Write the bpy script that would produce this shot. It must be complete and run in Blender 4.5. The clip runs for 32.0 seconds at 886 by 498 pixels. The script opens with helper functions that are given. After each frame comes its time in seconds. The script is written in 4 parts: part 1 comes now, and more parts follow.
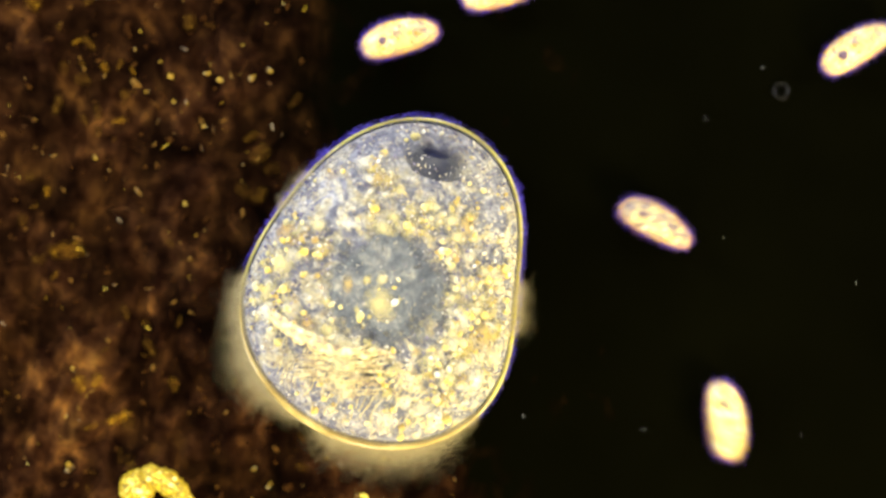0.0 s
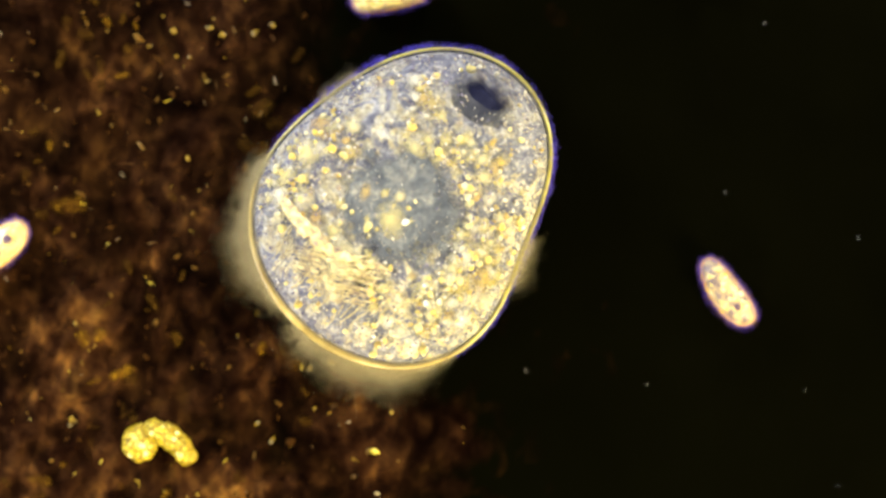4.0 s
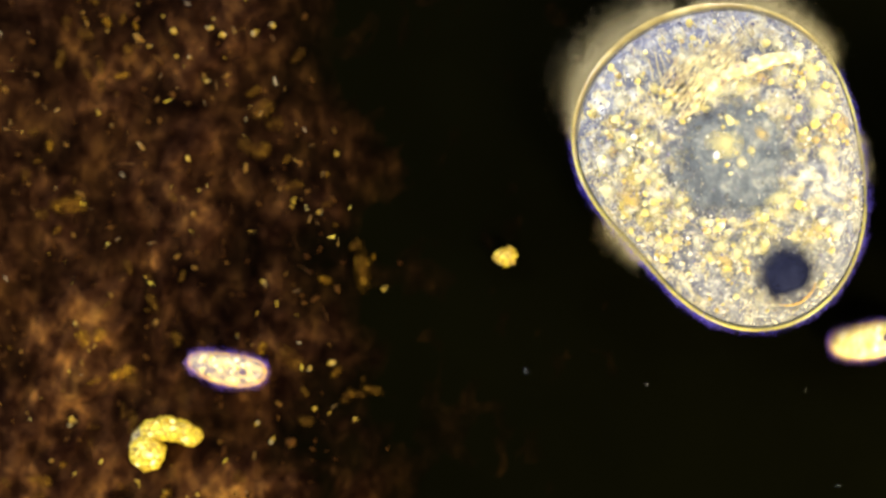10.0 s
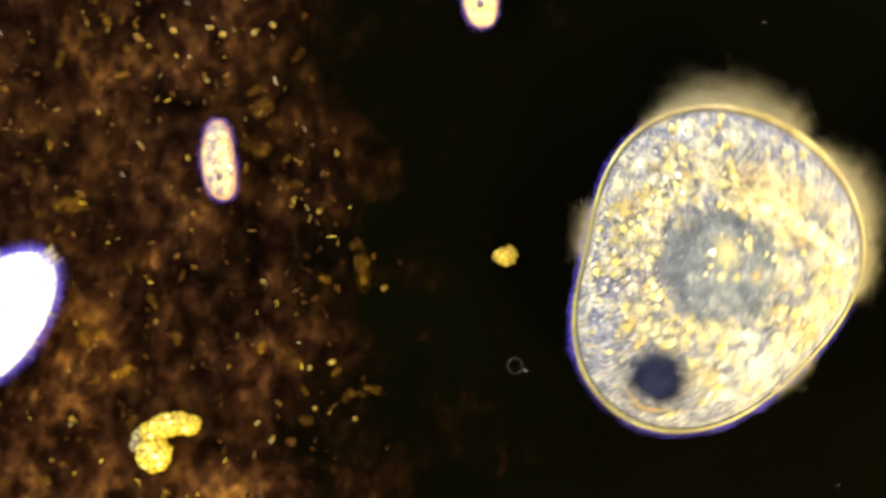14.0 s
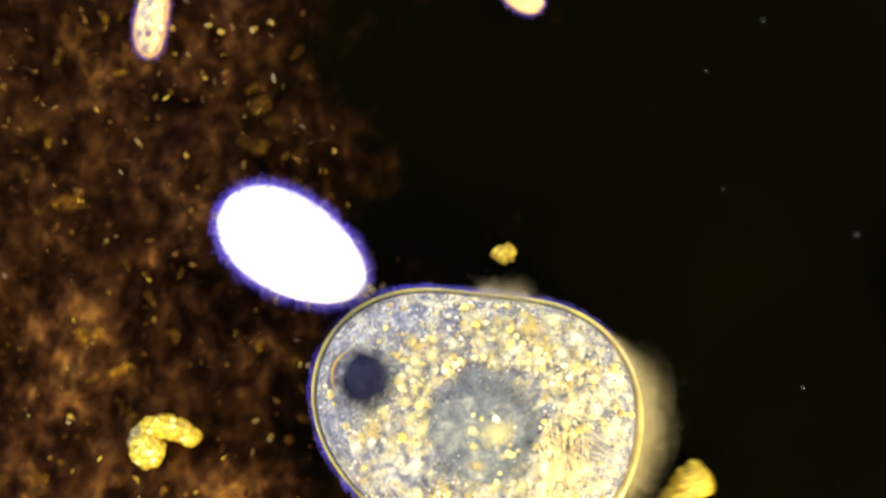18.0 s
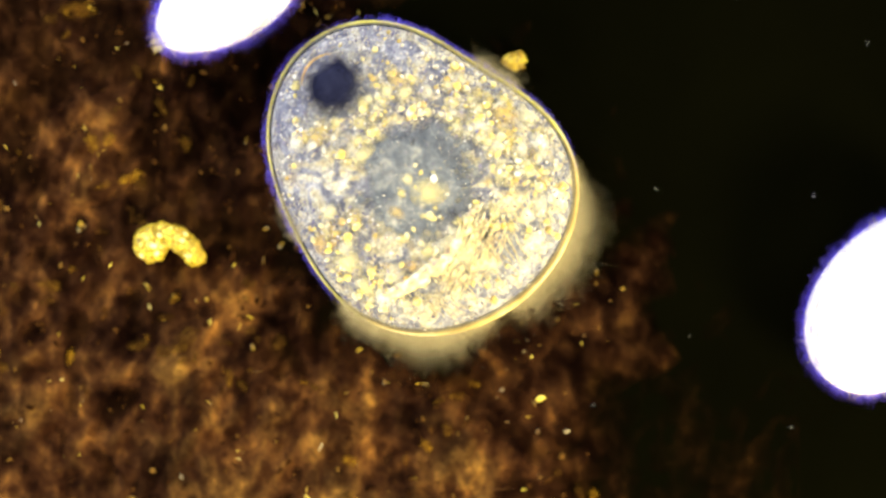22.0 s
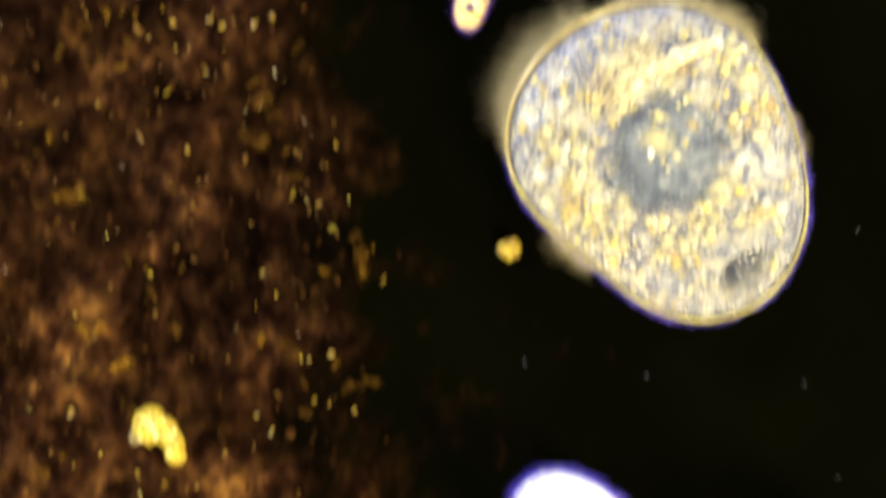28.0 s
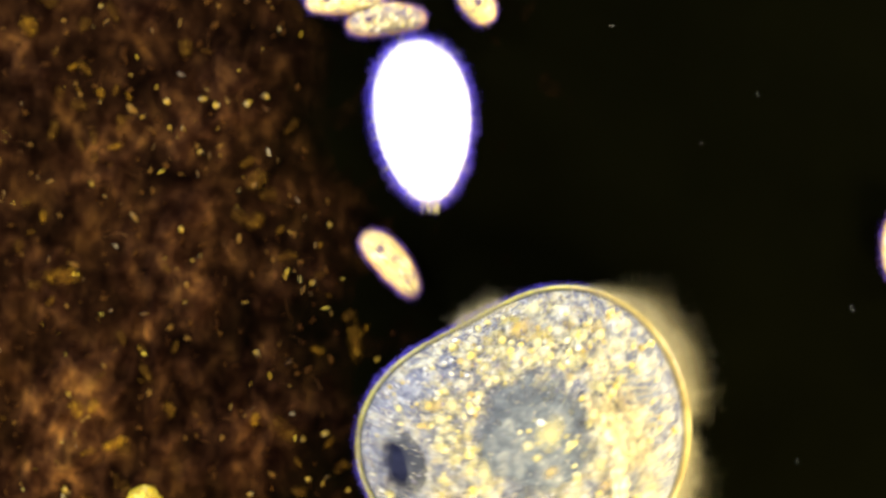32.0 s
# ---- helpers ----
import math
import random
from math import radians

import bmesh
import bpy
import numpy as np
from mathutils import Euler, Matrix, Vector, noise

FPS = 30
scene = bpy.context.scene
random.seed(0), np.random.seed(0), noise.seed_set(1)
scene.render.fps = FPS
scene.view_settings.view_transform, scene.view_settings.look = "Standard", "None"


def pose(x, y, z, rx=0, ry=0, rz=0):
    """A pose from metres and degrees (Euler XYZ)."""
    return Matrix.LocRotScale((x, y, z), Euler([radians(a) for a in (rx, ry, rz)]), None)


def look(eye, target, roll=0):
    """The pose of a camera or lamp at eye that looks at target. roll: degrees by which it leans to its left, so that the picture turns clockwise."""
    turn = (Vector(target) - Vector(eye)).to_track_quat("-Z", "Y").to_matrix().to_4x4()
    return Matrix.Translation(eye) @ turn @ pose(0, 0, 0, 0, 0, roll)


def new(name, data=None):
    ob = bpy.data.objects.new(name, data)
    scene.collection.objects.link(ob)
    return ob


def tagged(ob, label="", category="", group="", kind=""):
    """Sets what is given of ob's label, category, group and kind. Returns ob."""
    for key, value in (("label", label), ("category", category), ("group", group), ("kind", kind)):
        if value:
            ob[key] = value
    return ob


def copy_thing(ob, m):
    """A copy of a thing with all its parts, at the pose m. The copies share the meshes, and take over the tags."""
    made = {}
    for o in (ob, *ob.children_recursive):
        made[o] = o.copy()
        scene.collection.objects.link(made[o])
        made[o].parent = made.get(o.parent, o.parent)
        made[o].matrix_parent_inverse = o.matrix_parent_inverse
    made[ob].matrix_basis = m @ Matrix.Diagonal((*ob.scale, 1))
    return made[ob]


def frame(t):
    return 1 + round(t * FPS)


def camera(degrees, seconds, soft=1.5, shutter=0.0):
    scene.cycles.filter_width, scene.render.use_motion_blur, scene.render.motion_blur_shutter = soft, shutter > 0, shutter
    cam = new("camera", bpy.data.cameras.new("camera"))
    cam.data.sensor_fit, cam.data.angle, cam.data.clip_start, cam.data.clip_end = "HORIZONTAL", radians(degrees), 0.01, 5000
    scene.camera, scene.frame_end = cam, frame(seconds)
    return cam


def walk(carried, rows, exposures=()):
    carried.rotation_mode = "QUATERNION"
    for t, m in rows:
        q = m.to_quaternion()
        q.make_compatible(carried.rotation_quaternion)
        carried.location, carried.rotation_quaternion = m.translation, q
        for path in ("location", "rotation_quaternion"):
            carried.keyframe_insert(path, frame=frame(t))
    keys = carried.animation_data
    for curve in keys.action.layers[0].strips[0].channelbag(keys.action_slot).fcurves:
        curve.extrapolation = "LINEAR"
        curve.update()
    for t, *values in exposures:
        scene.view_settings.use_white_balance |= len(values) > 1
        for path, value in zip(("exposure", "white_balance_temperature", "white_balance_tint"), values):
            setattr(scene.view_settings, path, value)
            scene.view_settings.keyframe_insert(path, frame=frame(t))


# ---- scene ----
# A drop of pond water on a dark-field microscope slide, enlarged: one metre stands for about half a millimetre.
LENS, HEIGHT = 16.0, 5.578
cam = camera(LENS, 32.0, soft=2.6, shutter=0.8)
# the shallow depth of a microscope objective, sharp at the backs of the swimming cells
cam.data.dof.use_dof, cam.data.dof.focus_distance, cam.data.dof.aperture_fstop = True, HEIGHT - 0.108, 0.31
CAMERA_WAY = (
    (0, 0.005, 0.08), (0.2, 0.004, 0.07), (0.4, 0.002, 0.023), (0.6, 0.002, 0.019), (1, 0.001, 0.015), (2, 0.001, 0.014),
    (2.5, 0, 0.015), (2.7, 0, 0.009), (3, 0, 0.002), (3.5, 0, 0), (5.5, 0, -0.002), (6, 0, -0.003), (7, 0, -0.003), (7.5, 0, 0),
    (9, 0, 0), (15.5, 0, -0.002), (17.5, 0.003, -0.005), (18.2, 0.003, -0.005), (18.4, 0.003, -0.009), (18.6, 0.001, -0.035),
    (18.8, -0.006, -0.18), (18.9, -0.01, -0.25), (19, -0.014, -0.296), (19.2, -0.012, -0.313), (19.5, -0.011, -0.32),
    (19.8, -0.012, -0.337), (20, -0.013, -0.345), (20.5, -0.013, -0.336), (21, -0.014, -0.345), (22, -0.016, -0.345),
    (23, -0.016, -0.348), (23.5, -0.016, -0.352), (24, -0.016, -0.343), (24.5, -0.016, -0.31), (25.5, -0.001, -0.075),
    (26.5, 0.018, 0.151), (27, 0.015, 0.174), (27.5, 0.01, 0.179), (27.7, 0.008, 0.165), (27.8, 0.006, 0.149),
    (27.9, 0.004, 0.059), (28, 0.001, -0.015), (28.1, 0.001, -0.08), (28.2, 0.002, -0.109), (28.3, 0.003, -0.06),
    (28.5, 0.004, 0), (29, 0.004, 0.024), (29.5, 0.004, 0.035), (30, 0.007, 0.092), (30.5, 0.007, 0.147), (31, 0.009, 0.173),
    (31.3, 0.011, 0.193), (31.5, 0.013, 0.196), (31.75, 0.013, 0.163), (32, 0.012, 0.125),
)
walk(cam, [(t, pose(x, y, HEIGHT)) for t, x, y in CAMERA_WAY], exposures=(
    (0.0, -0.06, 6750, 12), (2.5, -0.14, 6850, 12), (7.2, -0.17, 6850, 12), (8.0, -0.08, 6450, 12), (9.0, -0.10, 6450, 13), (11.5, -0.08, 6550, 13), (14.0, 0.02, 6600, 13),
    (18.0, -0.03, 6550, 13), (20.0, -0.08, 6550, 13), (22.0, 0.02, 6500, 13), (27.0, 0.03, 6600, 13), (29.0, 0.02, 6350, 12), (32.0, 0.03, 6500, 12)))

# ---- light: the ring of the dark-field illuminator, low round the slide, warm on one side and violet on the other ----
world = bpy.data.worlds.new("world")
scene.world = world
world.use_nodes = True
world.node_tree.nodes["Background"].inputs[0].default_value = (0.6, 0.7, 1.0, 1)
world.node_tree.nodes["Background"].inputs[1].default_value = 0.012


def ring_lamp(angle, watts, colour, rise=1.5, reach=3.2):
    data = bpy.data.lights.new("ring_lamp", "AREA")
    data.shape, data.size, data.energy, data.color = "DISK", 1.1, watts, colour
    ob = new("ring_lamp", data)
    a = radians(angle)
    ob.matrix_world = look((reach * math.cos(a), reach * math.sin(a), rise), (0, -0.05, 0.05))
    return ob


ring_lamp(-40, 290, (1.0, 0.87, 0.50))
ring_lamp(20, 125, (0.97, 0.95, 0.86))
ring_lamp(80, 105, (0.95, 0.95, 1.0))
ring_lamp(140, 190, (0.84, 0.87, 0.95))
ring_lamp(200, 105, (0.86, 0.90, 1.0))
ring_lamp(-100, 155, (1.0, 0.88, 0.62))


# ---- materials ----
class Nodes:
    """Short hand for a node material with one Principled shader."""

    def __init__(self, name, roughness=0.6, specular=0.3):
        self.mat = bpy.data.materials.new(name)
        self.mat.use_nodes = True
        self.tree = self.mat.node_tree
        self.shader = self.tree.nodes["Principled BSDF"]
        self.shader.inputs["Roughness"].default_value = roughness
        self.shader.inputs["Specular IOR Level"].default_value = specular
        self.coords = self.tree.nodes.new("ShaderNodeTexCoord")

    def node(self, kind, **values):
        n = self.tree.nodes.new(kind)
        for key, v in values.items():
            n.inputs[key.replace("_", " ")].default_value = v
        return n

    def link(self, a, b):
        self.tree.links.new(a, b)

    def noise(self, scale, detail=4.0, rough=0.55, distort=0.0):
        n = self.node("ShaderNodeTexNoise", Scale=scale, Detail=detail, Roughness=rough, Distortion=distort)
        self.link(self.coords.outputs["Object"], n.inputs["Vector"])
        return n.outputs["Fac"]

    def ramp(self, fac, stops):
        n = self.tree.nodes.new("ShaderNodeValToRGB")
        r = n.color_ramp
        while len(r.elements) < len(stops):
            r.elements.new(0.5)
        for e, (at, c) in zip(r.elements, stops):
            e.position, e.color = at, (*c, 1)
        self.link(fac, n.inputs["Fac"])
        return n.outputs["Color"]

    def mix(self, fac, a, b, kind="MIX"):
        n = self.tree.nodes.new("ShaderNodeMix")
        n.data_type, n.blend_type = "RGBA", kind
        for sock, v in ((n.inputs[0], fac), (n.inputs[6], a), (n.inputs[7], b)):
            if isinstance(v, bpy.types.NodeSocket):
                self.link(v, sock)
            else:
                sock.default_value = (*v, 1) if isinstance(v, tuple) else v
        return n.outputs[2]

    def colour(self, c):
        if isinstance(c, tuple):
            self.shader.inputs["Base Color"].default_value = (*c, 1)
        else:
            self.link(c, self.shader.inputs["Base Color"])
        return self

    def bump(self, fac, strength=0.4, distance=0.004):
        n = self.node("ShaderNodeBump", Strength=strength, Distance=distance)
        self.link(fac, n.inputs["Height"])
        self.link(n.outputs["Normal"], self.shader.inputs["Normal"])
        return self

    def alpha(self, a):
        if isinstance(a, float):
            self.shader.inputs["Alpha"].default_value = a
        else:
            self.link(a, self.shader.inputs["Alpha"])
        return self


def island_mat(name, stops, by_object=False, roughness=0.45, specular=0.4, alpha=1.0):
    m = Nodes(name, roughness, specular)
    if by_object:
        fac = m.tree.nodes.new("ShaderNodeObjectInfo").outputs["Random"]
    else:
        fac = m.tree.nodes.new("ShaderNodeNewGeometry").outputs["Random Per Island"]
    base = m.ramp(fac, stops)
    m.colour(m.mix(0.35, base, m.ramp(m.noise(160, 3), ((0.3, (0.25, 0.22, 0.18)), (0.7, (1, 1, 1)))), "MULTIPLY"))
    m.alpha(alpha)
    return m.mat


GLASS = Nodes("dark_slide_glass", 0.9, 0.0)
GLASS.colour(GLASS.ramp(GLASS.noise(3, 5), ((0.3, (0.00100, 0.00101, 0.00029)), (0.7, (0.00145, 0.00145, 0.00040)))))
GLASS = GLASS.mat

BED = Nodes("brown_detritus", 1.0, 0.0)
_z = BED.tree.nodes.new("ShaderNodeSeparateXYZ")
BED.link(BED.tree.nodes.new("ShaderNodeNewGeometry").outputs["Position"], _z.inputs[0])
_h = BED.node("ShaderNodeMapRange", From_Min=-0.001, From_Max=0.022)
BED.link(_z.outputs["Z"], _h.inputs["Value"])
_thick = BED.ramp(_h.outputs[0], ((0.0, (0.0078, 0.0033, 0.0016)), (0.25, (0.0172, 0.0069, 0.0031)), (0.6, (0.034, 0.0143, 0.0057)), (1.0, (0.072, 0.0360, 0.0106))))
_grain = BED.node("ShaderNodeMapping", Scale=(1.15, 0.88, 1.0), Rotation=(0, 0, 0.45))
BED.link(BED.coords.outputs["Object"], _grain.inputs["Vector"])


def bed_noise(scale, detail, distort):
    n = BED.node("ShaderNodeTexNoise", Scale=scale, Detail=detail, Roughness=0.6, Distortion=distort)
    BED.link(_grain.outputs["Vector"], n.inputs["Vector"])
    return n.outputs["Fac"]


_blots = BED.ramp(bed_noise(14, 5, 0.5), ((0.32, (0.28, 0.26, 0.34)), (0.46, (0.66, 0.62, 0.64)), (0.57, (1.15, 1.10, 0.98)), (0.70, (2.3, 2.25, 1.5))))
_motes = BED.ramp(bed_noise(29, 3, 0.2), ((0.36, (0.42, 0.38, 0.42)), (0.48, (0.85, 0.85, 0.85)), (0.58, (1.35, 1.4, 1.2)), (0.70, (2.6, 2.8, 2.0))))
_tint = BED.ramp(bed_noise(5.2, 4, 0.7), ((0.36, (0.40, 0.42, 0.52)), (0.46, (0.76, 0.77, 0.86)), (0.55, (1.12, 1.11, 1.06)), (0.66, (1.4, 1.4, 1.25))))
_from_mid = BED.tree.nodes.new("ShaderNodeMath")
_from_mid.operation, _from_mid.inputs[1].default_value = "SUBTRACT", 0.5
BED.link(bed_noise(8.5, 4, 0.4), _from_mid.inputs[0])
_off = BED.tree.nodes.new("ShaderNodeMath")
_off.operation = "ABSOLUTE"
BED.link(_from_mid.outputs[0], _off.inputs[0])
_veins = BED.ramp(_off.outputs[0], ((0.0, (1.40, 1.40, 1.25)), (0.04, (1.2, 1.18, 1.10)), (0.09, (0.88, 0.86, 0.86)), (0.2, (0.55, 0.53, 0.56))))
BED.colour(BED.mix(1.0, BED.mix(1.0, BED.mix(0.9, BED.mix(1.0, _thick, _blots, "MULTIPLY"), _motes, "MULTIPLY"), _veins, "MULTIPLY"), _tint, "MULTIPLY"))
BED.bump(BED.noise(40, 3), 0.15, 0.004)
BED.alpha(BED.ramp(_h.outputs[0], ((0.03, (0, 0, 0)), (0.16, (0.5, 0.5, 0.5)), (0.40, (1, 1, 1)))))
BED = BED.mat

FLAKE = island_mat("amber_flakes", ((0.0, (0.013, 0.0050, 0.0018)), (0.5, (0.028, 0.0110, 0.0032)), (0.85, (0.062, 0.027, 0.006)), (1.0, (0.17, 0.092, 0.019))), roughness=1.0, specular=0.0)
FIBRE = island_mat("brown_fibres", ((0.0, (0.007, 0.003, 0.001)), (0.5, (0.025, 0.0098, 0.0035)), (0.85, (0.058, 0.025, 0.008)), (1.0, (0.11, 0.056, 0.020))), roughness=1.0, specular=0.0)
LUMP = Nodes("olive_gold_detritus", 1.0, 0.0)
_hue = LUMP.ramp(LUMP.tree.nodes.new("ShaderNodeObjectInfo").outputs["Random"], ((0.0, (0.5, 0.42, 0.45)), (0.5, (0.8, 0.75, 0.7)), (0.8, (1.4, 1.25, 0.7)), (1.0, (2.8, 2.6, 1.0))))
LUMP.colour(LUMP.mix(1.0, LUMP.ramp(LUMP.noise(1.4, 4, 0.65), ((0.34, (0.030, 0.014, 0.003)), (0.5, (0.085, 0.044, 0.0070)), (0.66, (0.22, 0.130, 0.016)))), _hue, "MULTIPLY"))
SPECK = island_mat("yellow_specks", ((0.0, (0.07, 0.035, 0.004)), (0.45, (0.20, 0.11, 0.010)), (0.66, (0.42, 0.28, 0.012)), (0.8, (0.66, 0.50, 0.02)), (0.90, (0.85, 0.72, 0.14)), (0.95, (0.42, 0.34, 0.20)), (1.0, (0.20, 0.15, 0.09))))
BRIGHT = island_mat("bright_yellow_grains", ((0.0, (0.45, 0.28, 0.01)), (0.5, (0.8, 0.6, 0.05)), (1.0, (0.92, 0.86, 0.4))), by_object=True)
DUST = island_mat("pale_dust", ((0.0, (0.2, 0.2, 0.2)), (1.0, (0.7, 0.7, 0.6))))
GRAIN = island_mat("cell_granules", ((0.0, (0.50, 0.34, 0.10)), (0.25, (0.76, 0.58, 0.12)), (0.6, (0.86, 0.74, 0.22)), (0.85, (0.92, 0.84, 0.44)), (1.0, (0.95, 0.93, 0.76))), by_object=True, roughness=0.14, specular=0.9)
FINE = island_mat("fine_granules", ((0.0, (0.07, 0.06, 0.15)), (0.32, (0.22, 0.20, 0.30)), (0.5, (0.58, 0.47, 0.26)), (0.75, (0.82, 0.74, 0.48)), (1.0, (0.95, 0.94, 0.88))), roughness=0.2, specular=0.7)

CYTO = Nodes("grey_cytoplasm", 0.45, 0.35)
_ground = CYTO.ramp(CYTO.noise(55, 5, 0.65, 0.4), ((0.34, (0.054, 0.056, 0.100)), (0.47, (0.132, 0.138, 0.186)), (0.60, (0.285, 0.295, 0.32)), (0.72, (0.60, 0.60, 0.54))))
_amber = CYTO.ramp(CYTO.noise(42, 4, 0.6), ((0.34, (0.50, 0.36, 0.14)), (0.44, (0.74, 0.63, 0.26)), (0.54, (0.84, 0.78, 0.46)), (0.68, (0.94, 0.92, 0.80))))
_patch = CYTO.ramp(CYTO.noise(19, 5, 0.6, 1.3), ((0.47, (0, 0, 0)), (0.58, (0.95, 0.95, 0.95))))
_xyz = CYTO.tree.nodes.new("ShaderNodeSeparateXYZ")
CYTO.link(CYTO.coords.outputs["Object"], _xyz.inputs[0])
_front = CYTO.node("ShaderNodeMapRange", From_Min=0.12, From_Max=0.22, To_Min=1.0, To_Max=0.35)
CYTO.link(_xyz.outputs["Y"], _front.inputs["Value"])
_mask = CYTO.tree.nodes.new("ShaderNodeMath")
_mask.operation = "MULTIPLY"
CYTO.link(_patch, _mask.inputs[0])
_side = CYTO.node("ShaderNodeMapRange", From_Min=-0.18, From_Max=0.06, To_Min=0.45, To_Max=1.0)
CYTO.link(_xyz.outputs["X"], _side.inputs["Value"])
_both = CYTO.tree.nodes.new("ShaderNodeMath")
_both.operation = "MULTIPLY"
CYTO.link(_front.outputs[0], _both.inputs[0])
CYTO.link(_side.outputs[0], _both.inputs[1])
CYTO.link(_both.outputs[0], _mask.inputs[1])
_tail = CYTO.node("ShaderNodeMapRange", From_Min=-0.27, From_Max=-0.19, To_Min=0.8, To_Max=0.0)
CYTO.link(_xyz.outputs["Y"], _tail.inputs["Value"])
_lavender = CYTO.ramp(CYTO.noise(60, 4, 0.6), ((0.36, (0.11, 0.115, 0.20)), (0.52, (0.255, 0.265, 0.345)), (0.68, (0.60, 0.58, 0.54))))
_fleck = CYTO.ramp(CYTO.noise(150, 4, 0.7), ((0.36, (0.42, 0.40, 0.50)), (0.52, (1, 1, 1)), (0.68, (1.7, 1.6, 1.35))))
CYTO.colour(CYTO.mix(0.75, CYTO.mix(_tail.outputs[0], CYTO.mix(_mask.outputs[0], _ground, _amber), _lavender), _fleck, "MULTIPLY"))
CYTO.bump(CYTO.noise(70, 5), 0.6, 0.005)
CYTO = CYTO.mat

SKIN = Nodes("clear_skin", 0.35, 0.4)
SKIN.colour(SKIN.ramp(SKIN.noise(26, 5, 0.6), ((0.35, (0.23, 0.25, 0.25)), (0.6, (0.35, 0.36, 0.35)), (0.75, (0.62, 0.57, 0.42)))))
SKIN.bump(SKIN.noise(60, 4), 0.5, 0.004)
SKIN.alpha(SKIN.ramp(SKIN.noise(34, 5, 0.6, 0.5), ((0.3, (0.04, 0.04, 0.04)), (0.7, (0.26, 0.26, 0.26)))))
SKIN = SKIN.mat

def soft_edge(m, source, centre, inner, outer, scale, rough, wild, most=1.0):
    """Opacity that fades out raggedly from the middle of a flat part to its rim."""
    flat = m.node("ShaderNodeMapping", Location=tuple(-k for k in centre))
    flat.vector_type = "POINT"
    m.link(m.coords.outputs[source], flat.inputs["Vector"])
    plane = m.tree.nodes.new("ShaderNodeVectorMath")
    plane.operation, plane.inputs[1].default_value = "MULTIPLY", (1, 1, 0)
    m.link(flat.outputs["Vector"], plane.inputs[0])
    far = m.tree.nodes.new("ShaderNodeVectorMath")
    far.operation = "LENGTH"
    m.link(plane.outputs["Vector"], far.inputs[0])
    ragged = m.node("ShaderNodeMapRange", From_Min=0.3, From_Max=0.7, To_Min=-wild, To_Max=wild)
    m.link(m.noise(scale, 4, rough), ragged.inputs["Value"])
    total = m.tree.nodes.new("ShaderNodeMath")
    m.link(far.outputs["Value"], total.inputs[0])
    m.link(ragged.outputs[0], total.inputs[1])
    fade = m.node("ShaderNodeMapRange", From_Min=inner, From_Max=outer, To_Min=most, To_Max=0.0)
    m.link(total.outputs[0], fade.inputs["Value"])
    return fade.outputs[0]


LUMP.alpha(soft_edge(LUMP, "Object", (0, 0, 0), -0.25, 0.95, 2.3, 0.65, 0.75))
LUMP = LUMP.mat

NUCLEUS = Nodes("blue_grey_nucleus", 0.6, 0.2)
NUCLEUS.colour(NUCLEUS.mix(0.8, NUCLEUS.ramp(NUCLEUS.noise(22, 5, 0.62, 0.7), ((0.34, (0.036, 0.045, 0.066)), (0.47, (0.080, 0.096, 0.116)), (0.58, (0.16, 0.175, 0.180)), (0.72, (0.36, 0.35, 0.28)))),
                           NUCLEUS.ramp(NUCLEUS.noise(130, 4, 0.7), ((0.35, (0.55, 0.55, 0.62)), (0.52, (1, 1, 1)), (0.68, (1.8, 1.75, 1.6)))), "MULTIPLY"))
NUCLEUS.bump(NUCLEUS.noise(90, 4), 0.4, 0.004)
NUCLEUS.alpha(soft_edge(NUCLEUS, "Object", (0, 0, 0), 0.076, 0.110, 30, 0.65, 0.034))
NUCLEUS = NUCLEUS.mat

VACUOLE = Nodes("navy_vacuole", 0.8, 0.05)
VACUOLE.colour(VACUOLE.ramp(VACUOLE.noise(30, 3), ((0.3, (0.002, 0.0025, 0.010)), (0.8, (0.008, 0.009, 0.028)))))
VACUOLE.alpha(soft_edge(VACUOLE, "Object", (0, 0, 0), 0.032, 0.051, 40, 0.6, 0.009))
VACUOLE = VACUOLE.mat

DUSKY = Nodes("dusky_purple", 0.6, 0.1)
DUSKY.colour(DUSKY.ramp(DUSKY.noise(120, 3), ((0.3, (0.06, 0.035, 0.09)), (0.7, (0.22, 0.15, 0.17)))))
DUSKY = DUSKY.mat

AMBER = Nodes("amber_skin", 0.3, 0.5)
AMBER.colour(AMBER.ramp(AMBER.noise(40, 4), ((0.3, (0.60, 0.27, 0.02)), (0.55, (0.78, 0.46, 0.05)), (0.75, (0.84, 0.62, 0.18)))))
AMBER = AMBER.mat

NECK = Nodes("grey_neck", 0.5, 0.3)
NECK.colour(NECK.ramp(NECK.noise(160, 4), ((0.35, (0.09, 0.065, 0.03)), (0.55, (0.24, 0.19, 0.08)), (0.7, (0.6, 0.48, 0.15)))))
NECK.alpha(0.75)
NECK = NECK.mat

WALL = Nodes("smoky_wall", 0.8, 0.03)
WALL.colour(WALL.ramp(WALL.noise(30, 3), ((0.3, (0.005, 0.006, 0.018)), (0.8, (0.020, 0.023, 0.05)))))
WALL.alpha(soft_edge(WALL, "Object", (0, 0, 0), 0.022, 0.068, 40, 0.6, 0.010))
WALL = WALL.mat

PELLICLE = Nodes("pale_pellicle", 0.28, 1.0)
PELLICLE.colour(PELLICLE.ramp(PELLICLE.noise(12, 4), ((0.32, (0.20, 0.16, 0.05)), (0.5, (0.46, 0.40, 0.06)), (0.68, (0.74, 0.68, 0.12)))))
PELLICLE = PELLICLE.mat

